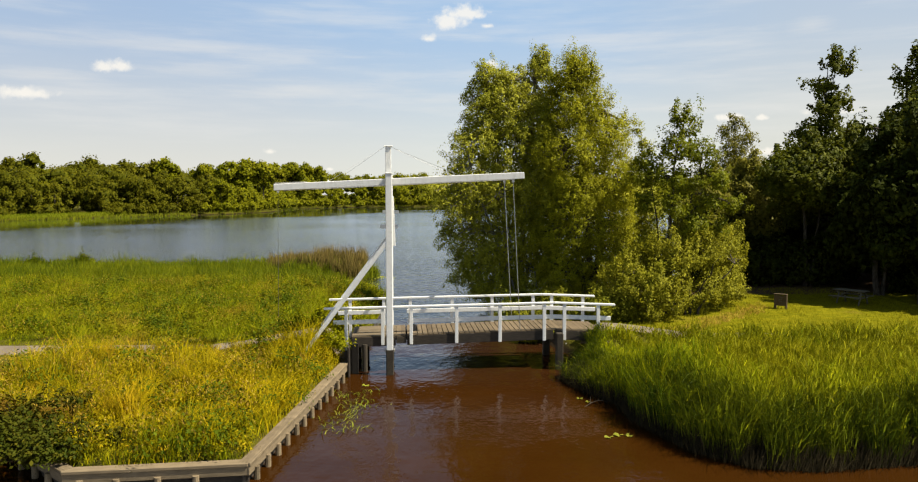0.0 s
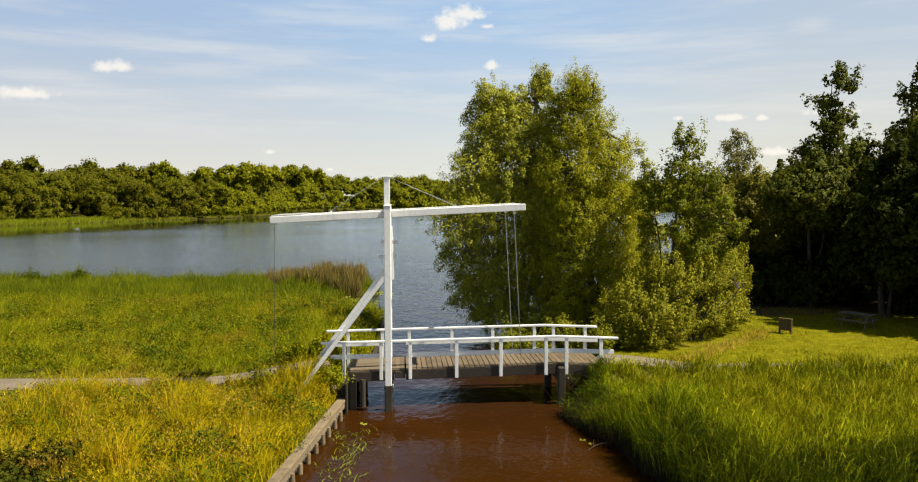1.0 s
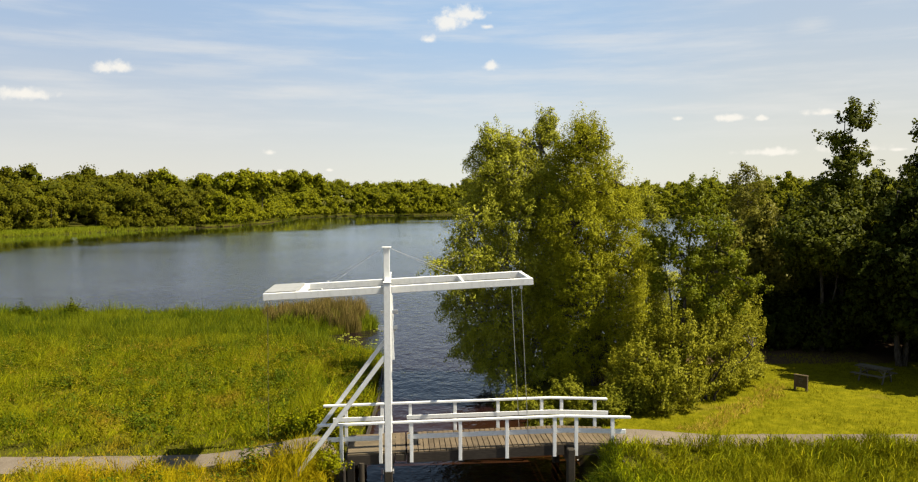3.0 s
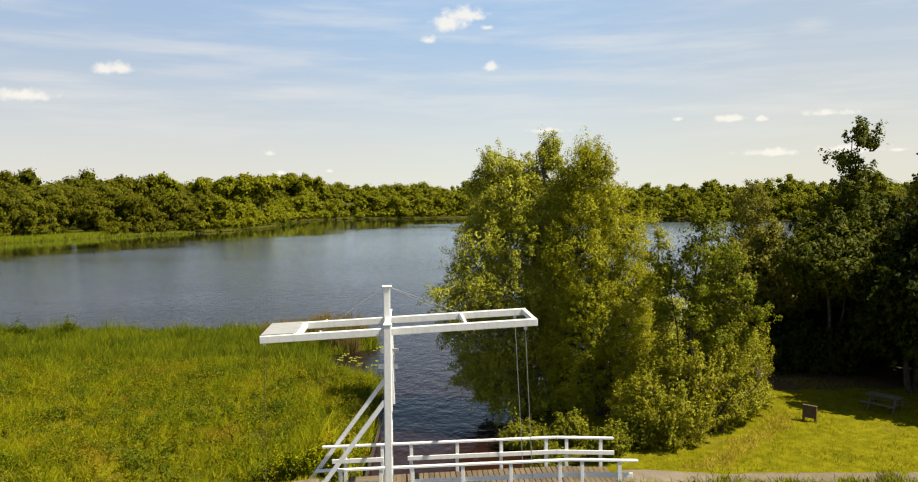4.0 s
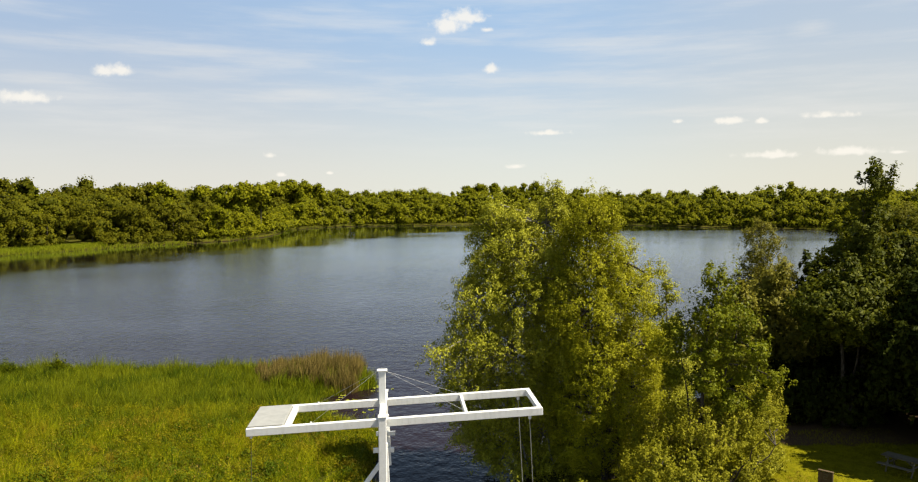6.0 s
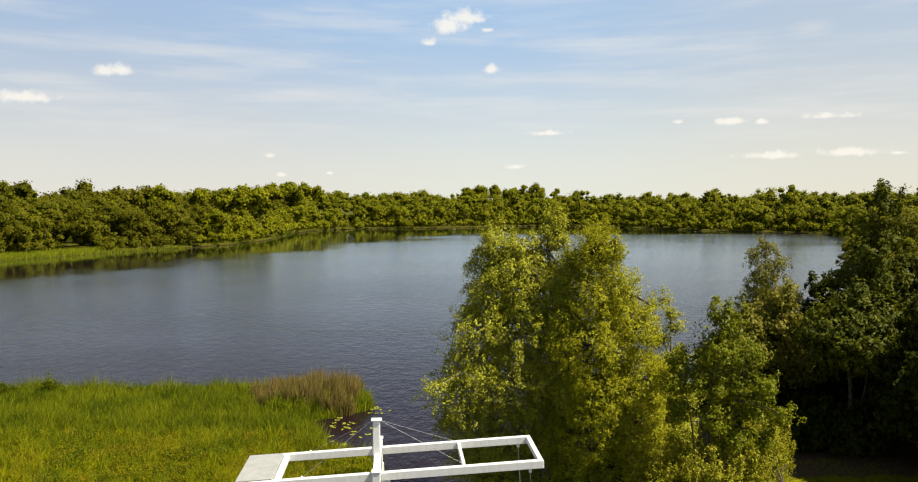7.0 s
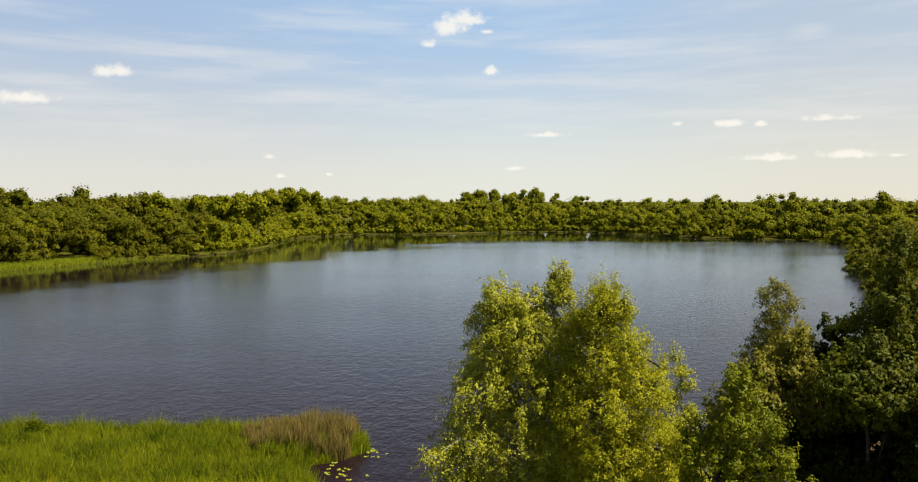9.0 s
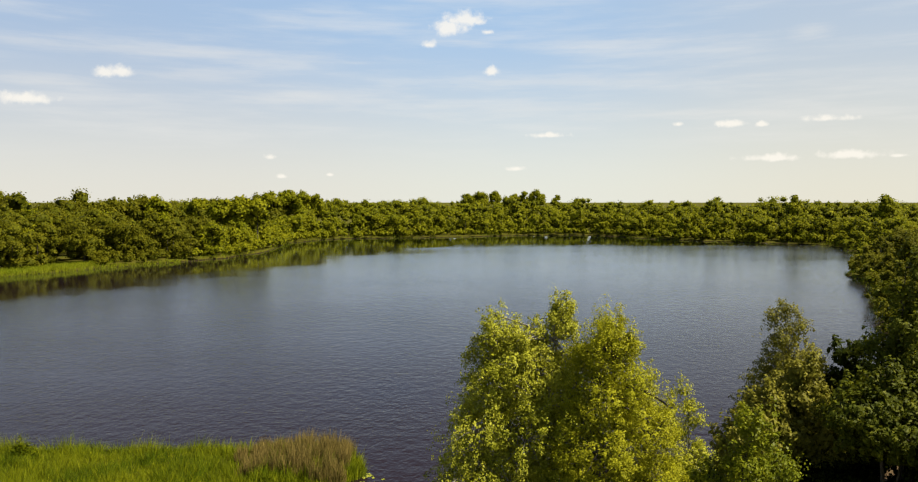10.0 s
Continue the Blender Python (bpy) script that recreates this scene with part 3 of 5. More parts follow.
        bolt = part("bolt", box((0.06, 0.06, 0.06), bevel=0.02), "galvanised", bridge)
        bolt.matrix_local = pose(3.78, 0.12 + s * 1.32, 0.98)
    for v in (-0.45, 0.45):
        timber("joist", (-4.5, v, deck_z(-4.5) - 0.19), (3.3, v, deck_z(3.3) - 0.19), 0.12, 0.2, "tarred_wood", bridge)
    for u in (-4.42, MAST_U, 3.52):
        timber("cap_beam", (u, -1.18, 0.98), (u, 1.42, 0.98), 0.24, 0.22, "tarred_wood", bridge)
    for u in (-4.62, 5.3):
        for i in range(14):
            v = -1.82 + i * 0.28
            timber("sheet_board", (u, v, -1.0), (u, v, 1.12 + 0.03 * rnd.random()), 0.06, 0.27, "tarred_wood", bridge)
    # railings
    posts = (-4.75, -3.36, -2.26, -0.50, 1.20, 2.95, 3.75, 5.10)
    for s in (-1, 1):
        ends = {-1: (-5.60, 5.77), 1: (-5.62, 5.60)}[s]
        v = 0.22 + s * 1.255
        spans = ((ends[0], MAST_U - 0.02), (MAST_U + 0.02, 3.34), (3.34, ends[1]))
        for u0, u1 in spans:
            top = timber("top_rail", (u0, v, rail_z(u0) - 0.045), (u1, v, rail_z(u1) - 0.045), 0.13, 0.085, "white_paint", bridge, bevel=0.015)
            for u in posts:
                if u0 < u < u1:
                    foot = 1.06 + 0.01 * u
                    if u < -4:
                        foot = 0.85
                    p = part("post", box((0.125, 0.09, rail_z(u) - 0.085 - foot), bevel=0.008), "white_paint", top)
                    under(p, top, pose(u, v, (rail_z(u) - 0.085 + foot) / 2))
        for u0, u1 in ((-5.25, -3.3), (-2.40, 3.34), (3.34, 5.62)):
            timber("mid_rail", (u0, v - s * 0.065, rail_z(u0) - 0.60), (u1, v - s * 0.065, rail_z(u1) - 0.60), 0.04, 0.17, "white_paint", bridge)
    # deck planks, each its own piece
    plank_mesh = None
    u = -2.32
    while u < 5.3:
        if plank_mesh is None:
            ob = part("plank", box((0.180, 2.24, 0.05), bevel=0.006), "deck_plank", bridge)
            plank_mesh = ob.data
        else:
            ob = new("plank", plank_mesh)
            ob.parent = bridge
        ob.matrix_local = pose(u, 0.12 + 0.012 * rnd.uniform(-1, 1), deck_z(u) - 0.025 + 0.004 * rnd.uniform(-1, 1),
                               0, math.degrees(math.atan(-0.0225)), rnd.uniform(-0.25, 0.25))
        u += 0.203
    board_mesh = None
    for i in range(11):
        if board_mesh is None:
            ob = part("deck_board", box((1.72, 0.19, 0.05), bevel=0.006), "deck_board", bridge)
            board_mesh = ob.data
        else:
            ob = new("deck_board", board_mesh)
            ob.parent = bridge
        ob.matrix_local = pose(-3.70 + 0.02 * rnd.uniform(-1, 1), -0.895 + i * 0.203, deck_z(-3.7) - 0.025, 0, -1.3, 0)
    for u in (-2.74, -2.56):
        ob = new("plank", plank_mesh)
        ob.parent = bridge
        ob.matrix_local = pose(u, 0.12, deck_z(u) - 0.025, 0, -1.3, 0)


build_bridge()

# ---- timber quay of the near bank ----
quay = thing("quay_edge", Matrix(), "weathered timber quay with cap boards on short round piles", "quay", kind="structure")


def build_quay():
    rnd = random.Random(9)
    runs = [((-11.25, 18.35), (-9.10, 16.47)), ((-9.12, 16.45), (-5.0, 17.02)), ((-4.97, 17.0), (-4.28, 27.75))]
    for (x0, y0), (x1, y1) in runs:
        a, b = Vector((x0, y0, 0)), Vector((x1, y1, 0))
        way = (b - a).normalized()
        side = Vector((-way.y, way.x, 0))
        length = (b - a).length
        n = max(1, round(length / 3.6))
        for i in range(n):
            p, q = a + way * (length * i / n + 0.006), a + way * (length * (i + 1) / n - 0.006)
            z = 0.50 + 0.008 * rnd.uniform(-1, 1)
            timber("cap_board", p + side * 0.13 + Vector((0, 0, z)), q + side * 0.13 + Vector((0, 0, z)), 0.32, 0.09, "quay_wood", quay, bevel=0.015)
            timber("face_board", p + side * 0.03 + Vector((0, 0, 0.345)), q + side * 0.03 + Vector((0, 0, 0.345)), 0.07, 0.22, "quay_wood", quay, bevel=0.012)
            timber("back_board", p + side * 0.16 + Vector((0, 0, 0.0)), q + side * 0.16 + Vector((0, 0, 0.0)), 0.06, 0.86, "tarred_wood", quay)
        count = int(length / 0.85)
        for i in range(count):
            c = a + way * (0.4 + i * 0.85 + 0.05 * rnd.uniform(-1, 1)) - side * 0.03
            rod("support_post", (c.x, c.y, -1.0), (c.x, c.y, 0.30 + 0.03 * rnd.random()), 0.085, "quay_wood", quay, sides=10, taper=0.92)


build_quay()


def build_revetment():
    wall = thing("revetment", Matrix(), "dark timber revetment along the grassy channel bank", "revetment", kind="structure")
    for (x0, y0), (x1, y1) in (((-4.22, 31.8), (-4.45, 40.5)), ((-4.45, 40.52), (-4.9, 46.0)), ((-4.9, 46.02), (-5.3, 50.4))):
        for z in (0.05, 0.27):
            timber("board", (x0, y0, z), (x1, y1, z), 0.06, 0.21, "tarred_wood", wall)
    edge = thing("timber_edge", Matrix(), "pale weathered timber beam at the water's edge", "timber", kind="structure")
    timber("beam", (-7.45, 51.15, 0.26), (-5.2, 50.45, 0.26), 0.22, 0.14, "quay_wood", edge)
    for k in (0.1, 0.5, 0.9):
        x, y = -7.45 + 2.25 * k, 51.15 - 0.7 * k
        rod("support_post", (x, y, -0.9), (x, y, 0.2), 0.07, "quay_wood", edge)


build_revetment()

# ---- things on the lawn ----


def build_board():
    m = pose(17.0, 39.95, float(ground_height([17.0], [39.95])[0]), 0, 0, -42) @ Matrix.Diagonal((1.12, 1.1, 0.86, 1))
    board = thing("sign_board", m, "low dark wooden sign board on two posts in the lawn", "sign")
    for u in (-0.25, 0.25):
        part("post", box((0.09, 0.12, 0.98), pose(u, 0, 0.39), 0.012), "sign_wood", board)
    panel = part("panel", box((0.42, 0.05, 0.64), pose(0, -0.01, 0.50), 0.008), "sign_wood", board)
    part("top_rail", box((0.62, 0.15, 0.05), pose(0, 0, 0.90), 0.01), "sign_wood", board)
    bm = bmesh.new()
    for dx, dz, w, h in ((0, 0.14, 0.16, 0.03), (0.065, 0.07, 0.03, 0.12), (0, 0.0, 0.16, 0.03), (-0.065, -0.07, 0.03, 0.12), (0, -0.14, 0.16, 0.03)):
        add_box(bm, (w, 0.012, h), pose(dx, -0.04, 0.58 + dz), 0)
    part("marking", bm, "table_wood", panel, "dark carved marking")


def build_table():
    m = pose(21.75, 41.95, float(ground_height([21.75], [41.95])[0]), 0, 0, -52)
    table = thing("picnic_table", m, "dark weathered wooden picnic table with two benches, in tree shade", "picnic table")
    for i in range(5):
        part("table_board", box((1.70, 0.145, 0.045), pose(0, -0.31 + i * 0.155, 0.75), 0.006), "table_wood", table)
    for u in (-0.60, 0.60):
        part("cross_beam", box((0.07, 0.74, 0.09), pose(u, 0, 0.68), 0.006), "table_wood", table)
        part("bench_beam", box((0.07, 1.64, 0.09), pose(u, 0, 0.37), 0.006), "table_wood", table)
        for s in (-1, 1):
            leg = timber("leg", (u + 0.07, s * 0.24, 0.66), (u + 0.07, s * 0.56, -0.04), 0.06, 0.10, "table_wood", table)
            bolt = part("bolt", box((0.025, 0.04, 0.04), bevel=0.008), "galvanised", leg, "grey bolt head")
            under(bolt, leg, pose(u + 0.11, s * 0.37, 0.37))
    for s in (-1, 1):
        for k in (0, 1):
            part("bench_board", box((1.70, 0.135, 0.045), pose(0, s * (0.66 + 0.15 * k), 0.44), 0.006), "table_wood", table)
    for u in (-1, 1):
        timber("brace", (u * 0.56, 0, 0.40), (u * 0.12, 0, 0.70), 0.05, 0.08, "table_wood", table)


build_board()
build_table()

# ---- foliage ----


def leaf_arrays(rng, centres, size, droop=0.0, width=0.55, up=0.45, facing=None):
    """Small pointed leaves, folded along the middle, one at each centre."""
    n = len(centres)
    out = rng.normal(size=(n, 3))
    out[:, 2] -= droop * 2.2
    out /= np.linalg.norm(out, axis=1, keepdims=True)
    face = rng.normal(size=(n, 3))
    face[:, 2] += up * 2
    if facing is not None:
        face += facing
        out = out - facing * (np.sum(out * facing, axis=1) / (np.sum(facing * facing, axis=1) + 1e-6) * 0.7)[:, None]
        out /= np.linalg.norm(out, axis=1, keepdims=True) + 1e-9
    across = np.cross(out, face)
    across /= np.linalg.norm(across, axis=1, keepdims=True) + 1e-9
    lift = np.cross(across, out)
    front = np.array([0, -0.5, 1.0]) if facing is None else facing + np.array([0, 0, 0.3])
    turn = np.where(np.sum(lift * front, axis=1) < 0, -1.0, 1.0)[:, None]
    across, lift = across * turn, lift * turn
    l = (size * rng.uniform(0.65, 1.35, n))[:, None]
    v = np.empty((n, 4, 3))
    v[:, 0] = centres - out * l * 0.5
    v[:, 1] = centres + across * l * width * 0.5 + lift * l * 0.10
    v[:, 2] = centres + out * l * 0.5
    v[:, 3] = centres - across * l * width * 0.5 + lift * l * 0.10
    k = np.arange(n)[:, None] * 4
    shade = lift * 0.95 + np.array([0, 0, 0.55])
    if facing is not None:
        shade += 0.45 * facing / (np.linalg.norm(facing, axis=1, keepdims=True) + 1e-9)
    shade /= np.linalg.norm(shade, axis=1, keepdims=True) + 1e-9
    return v.reshape(-1, 3), np.concatenate([k + [0, 1, 2], k + [0, 2, 3]]), np.repeat(shade, 4, axis=0)


def tube_arrays(points, radii, sides=6):
    points = [Vector(p) for p in points]
    verts, faces = [], []
    for i, (p, r) in enumerate(zip(points, radii)):
        w = (points[min(i + 1, len(points) - 1)] - points[max(i - 1, 0)]).normalized()
        s = w.orthogonal().normalized()
        t = w.cross(s)
        for j in range(sides):
            a = 2 * math.pi * j / sides
            verts.append(p + (s * math.cos(a) + t * math.sin(a)) * r)
    for i in range(len(points) - 1):
        for j in range(sides):
            k = (j + 1) % sides
            faces.append((i * sides + j, i * sides + k, (i + 1) * sides + k, (i + 1) * sides + j))
    return [tuple(v) for v in verts], faces


class Wood:
    """Gathers tubes into one mesh."""

    def __init__(self):
        self.v, self.f = [], []

    def add(self, points, radii, sides=6):
        v, f = tube_arrays(points, radii, sides)
        k = len(self.v)
        self.v += v
        self.f += [tuple(i + k for i in q) for q in f]

    def limb(self, rnd, a, b, r0, r1, sides=5, sag=0.08):
        a, b = Vector(a), Vector(b)
        length = (b - a).length
        pts = []
        for i in range(5):
            t = i / 4
            p = a.lerp(b, t)
            p += Vector((rnd.uniform(-1, 1), rnd.uniform(-1, 1), rnd.uniform(-1, 1))) * length * 0.035 * (0 < i < 4)
            p.z += math.sin(t * math.pi) * length * sag
            pts.append(p)
        self.add(pts, [r0 + (r1 - r0) * i / 4 for i in range(5)], sides)


def hollows(c, size, seed):
    """Smooth noise in space, about 0 to 1: low values are the dark hollows of a crown."""
    r = np.random.RandomState(seed + 500)
    out = 0
    for i in range(9):
        k = r.normal(size=3)
        k *= 2 * np.pi * r.uniform(0.6, 1.5) / (size * np.linalg.norm(k))
        out = out + np.sin(c @ k + r.uniform(0, 6.3))
    return 0.5 + out / 8.5


def make_tree(name, label, category, base, stems, lobes, clumps, per, size, leaf, bark, seed, droop=0.15, spread=0.34,
              stem_r=0.16, shell=0.5, sprays=0, group="", inner=1.0, strand=0.42, pockets=0.0):
    """A tree from its stems' tops and its crown's lobes (x, y, z, rx, ry, rz), in metres from the base on the ground."""
    rng, rnd = np.random.RandomState(seed), random.Random(seed)
    bx, by = base
    bz = float(ground_height([bx], [by])[0]) - 0.12
    tree = thing(name, pose(bx, by, bz), label, category, group)
    wood = Wood()
    tops = []
    for sx, sy, tx, ty, tz, r in stems:
        pts = []
        for i in range(8):
            t = i / 7
            pts.append((sx + (tx - sx) * t ** 1.3 + rnd.uniform(-1, 1) * 0.12 * (i > 0), sy + (ty - sy) * t ** 1.3 + rnd.uniform(-1, 1) * 0.12 * (i > 0), tz * t))
        wood.add(pts, [r * (1.25 if i == 0 else 1 - 0.86 * i / 7) for i in range(8)], 8)
        tops.append(pts)
    area = np.array([(l[3] * l[4] * l[5]) ** 0.667 for l in lobes])
    share = np.maximum(6, (clumps * area / area.sum())).astype(int)
    middle = np.array([l[:3] for l in lobes])
    radius = np.array([l[3:] for l in lobes])
    centres, faces_out, core, core_out = [], [], [], []
    for k, ((lx, ly, lz, rx, ry, rz), n) in enumerate(zip(lobes, share)):
        d = rng.normal(size=(3 * n, 3))
        d /= np.linalg.norm(d, axis=1, keepdims=True)
        bumps = 1 + 0.13 * np.sin(d[:, 0] * 5 + lx * 3) * np.sin(d[:, 1] * 6 + ly) + 0.10 * np.sin(d[:, 2] * 7 + lz)
        c = np.array([lx, ly, lz]) + d * np.array([rx, ry, rz]) * (rng.uniform(shell, 1.0, 3 * n) ** 0.5 * bumps)[:, None]
        # leaves grow where the light is: none inside a neighbouring lobe
        deep = np.sqrt((((c[:, None] - middle) / radius) ** 2).sum(axis=2))
        deep[:, k] = 9
        keep = (c[:, 2] > 0.35) & (deep.min(axis=1) > 0.72)
        if pockets:
            keep &= hollows(c, 1.9, seed) > pockets
        c, d = c[keep][:n], d[keep][:n]
        centres.append(c)
        faces_out.append(d)
        m = int(520 * inner * (rx * ry * rz) ** 0.667) + 4
        d2 = rng.normal(size=(m, 3))
        d2 /= np.linalg.norm(d2, axis=1, keepdims=True)
        core.append(np.array([lx, ly, lz]) + d2 * np.array([rx, ry, rz]) * rng.uniform(0.35, 0.72, m)[:, None])
        core_out.append(d2)
        stem = min(tops, key=lambda p: min((Vector(q) - Vector((lx, ly, lz))).length for q in p[2:]))
        fork = min(stem[2:], key=lambda q: (Vector(q) - Vector((lx, ly, lz - 0.5 * rz))).length)
        wood.limb(rnd, fork, (lx, ly, lz), stem_r * 0.45, stem_r * 0.2)
        for q in c[rng.permutation(len(c))[:max(3, len(c) // 5)]]:
            wood.limb(rnd, (lx, ly, lz), q, stem_r * 0.16, 0.008, 4, 0.04)
    centres, faces_out = np.concatenate(centres), np.concatenate(faces_out)
    if sprays:
        order = np.argsort(-centres[:, 2] + rng.normal(size=len(centres)) * 0.6)[:sprays]
        top = centres[order]
        faces_out = np.concatenate([faces_out, faces_out[order] * 0.3 + np.array([0, 0, 1.0])])
        centres = np.concatenate([centres, top + np.array([0, 0, 0.4]) + rng.normal(size=top.shape) * 0.12])
    # every clump is a shoot: leaves round an axis that grows outward, thinning to its tip
    axis_way = faces_out * 0.9 + np.array([0, 0, 0.45 - 1.3 * droop]) + rng.normal(size=centres.shape) * 0.35
    axis_way /= np.linalg.norm(axis_way, axis=1, keepdims=True)
    long = spread * rng.uniform(1.0, 2.5, len(centres))
    stray = rng.rand(len(centres)) < 0.10
    long[stray] *= 1.7
    centres[stray] += axis_way[stray] * spread * 0.8
    count = rng.poisson(per * long / (1.75 * spread) * np.where(stray, 0.35, 1.0))
    t = rng.uniform(0, 1, count.sum()) ** 0.85
    ways, lengths = np.repeat(axis_way, count, axis=0), np.repeat(long, count)
    ball = rng.normal(size=ways.shape)
    ball -= ways * np.sum(ball * ways, axis=1, keepdims=True) * 0.8
    ball /= np.linalg.norm(ball, axis=1, keepdims=True)
    girth = lengths * strand * np.sqrt(np.clip(1.04 - t, 0, 1)) * rng.uniform(0.3, 1.0, len(t)) ** 0.5
    where = np.repeat(centres, count, axis=0) + ways * (lengths * (t - 0.5))[:, None] + ball * girth[:, None]
    where += rng.normal(size=where.shape) * np.where(rng.rand(len(t)) < 0.15, 0.09, 0.03)[:, None]
    where[:, 2] -= droop * 0.5 * lengths * t * t
    where[:, 2] = np.maximum(where[:, 2], 0.2)
    facing = ball * 0.75 + np.repeat(faces_out, count, axis=0) * 0.7 + ways * 0.2
    v, f, nv = leaf_arrays(rng, where, size, droop, 0.62, 0.5, facing)
    core, core_out = np.concatenate(core), np.concatenate(core_out)
    core_out, core = core_out[core[:, 2] > 0.3], core[core[:, 2] > 0.3]
    v2, f2, nv2 = leaf_arrays(rng, core, max(0.15, 1.15 * size), 0.0, 0.62, 0.2, core_out)
    v, f, nv = np.concatenate([v, v2]), np.concatenate([f, f2 + len(v)]), np.concatenate([nv, nv2])
    mesh_object("trunk", name + "_trunk", wood.v, [wood.f], bark, tree)
    mesh_object("crown", name + "_crown", v, [f], leaf, tree, nv)
    return tree


def column(x, y, z0, z1, r, n, seed, top=0.45, lean=(0, 0)):
    """Lobes stacked up a crown: wide in the middle, narrow on top, offset to all sides."""
    rnd = random.Random(seed)
    out = []
    for i in range(n):
        t = (i + 0.5) / n
        w = r * (0.62 + 0.38 * math.sin(math.pi * min(1, t * 1.35 + 0.12))) * (1 if t < 0.6 else 1 - (t - 0.6) / 0.4 * (1 - top))
        a = i * 2.4 + rnd.uniform(-0.4, 0.4)
        o = w * rnd.uniform(0.35, 0.6)
        s = w * rnd.uniform(0.5, 0.68)
        out.append((x + math.cos(a) * o + lean[0] * t, y + math.sin(a) * o + lean[1] * t, z0 + (z1 - z0) * t, s, s, s * rnd.uniform(0.75, 1.0)))
    return out


# the tall pair by the bridge
def layers(rows, y, base, depth, seed):
    """Crown lobes from rows of (z, x, r, x, r, ...), x in the plan, with more lobes before and behind."""
    rnd = random.Random(seed)
    out = []
    for z, *pairs in rows:
        for x, r in zip(pairs[::2], pairs[1::2]):
            for k in (-1, 0, 1):
                w = r * (rnd.uniform(0.75, 0.9) if k else rnd.uniform(0.95, 1.1))
                out.append((x - base[0] + k * rnd.uniform(-0.5, 0.5), y - base[1] + k * depth * (0.45 + 0.55 * min(1, max(0, z - 2.0) / 5.0)) * min(1, r / 2) * rnd.uniform(0.8, 1.2), z + rnd.uniform(-0.6, 0.6) * (k != 0), w, w, w * 0.95))
            for k in range(5):
                a, b, w = rnd.uniform(0, 2 * math.pi), rnd.uniform(-0.7, 0.9), r * rnd.uniform(0.3, 0.45)
                out.append((x - base[0] + 0.78 * r * math.cos(a), y - base[1] + 0.8 * r * math.sin(a) * depth / 1.5, z + b * r, w, w, w))
    return out


BIRCH = (3.0, 43.2)
make_tree("birch_tree", "tall multi-stemmed birch with loose hanging green leaves", "tree", BIRCH,
          [(-0.2, 0, -1.1, 0.3, 11.4, 0.20), (0.3, 0.2, 1.1, 0.2, 13.2, 0.18), (0.0, -0.4, -2.6, -0.6, 8.5, 0.15), (0.6, -0.2, 1.4, -0.8, 10.5, 0.15)],
          layers([(14.5, 4.5, 0.36), (13.7, 4.4, 0.6), (13.7, 1.75, 0.7), (12.9, 1.2, 0.7, 2.5, 0.8), (12.0, 1.0, 0.9, 2.2, 1.1, 3.4, 1.1, 4.4, 0.9), (10.9, 1.3, 1.2, 2.7, 1.3, 4.1, 1.3), (9.2, 0.7, 1.5, 2.6, 1.9, 4.4, 1.6), (7.0, 0.0, 1.5, 2.4, 2.0, 4.6, 1.8),
                  (4.8, 0.1, 1.4, 2.2, 1.9, 4.6, 1.6), (2.8, 0.4, 1.2, 2.2, 1.6, 4.4, 1.5), (1.4, 1.3, 0.8, 3.2, 1.0)], 43.4, BIRCH, 1.9, 2)
          + [(-4.4, -3.1, 7.1, 0.8, 0.8, 0.6), (-3.6, -2.4, 6.3, 1.1, 1.0, 0.8), (-2.6, -2.6, 7.6, 1.0, 1.0, 0.9), (-3.3, -1.2, 8.6, 0.9, 0.9, 0.8),
             (-2.0, -1.0, 2.6, 1.0, 1.0, 1.0), (-1.3, -1.5, 1.5, 1.0, 0.9, 0.9), (0.0, -2.0, 1.3, 1.0, 0.9, 0.9), (-2.3, -1.2, 4.0, 1.1, 1.0, 1.0), (1.2, -2.2, 1.6, 1.1, 1.0, 1.0),
             (0.6, 0.2, 13.5, 0.75, 0.7, 0.7), (-0.8, 0.1, 13.5, 0.7, 0.7, 0.65), (0.0, 0.1, 13.6, 0.7, 0.7, 0.6), (1.9, -1.3, 11.6, 0.95, 0.9, 0.9), (2.1, -1.8, 10.0, 1.1, 1.0, 1.0), (2.0, -2.2, 8.3, 1.1, 1.0, 1.0), (2.2, -2.3, 6.6, 1.1, 1.0, 1.0),
             (-0.6, 0.0, 12.9, 0.85, 0.8, 0.8), (0.3, 0.2, 12.9, 0.85, 0.8, 0.85), (0.9, 0.3, 13.1, 0.7, 0.7, 0.7), (-0.2, -0.6, 11.5, 1.1, 1.0, 0.9), (-1.7, -0.5, 10.9, 1.0, 1.0, 0.9)],
          3080, 62, 0.086, "birch_leaves", "pale_bark", 11, droop=0.42, spread=0.42, sprays=30, shell=0.62, inner=0.42, strand=0.30, pockets=0.12)
WILLOW = (7.0, 41.2)
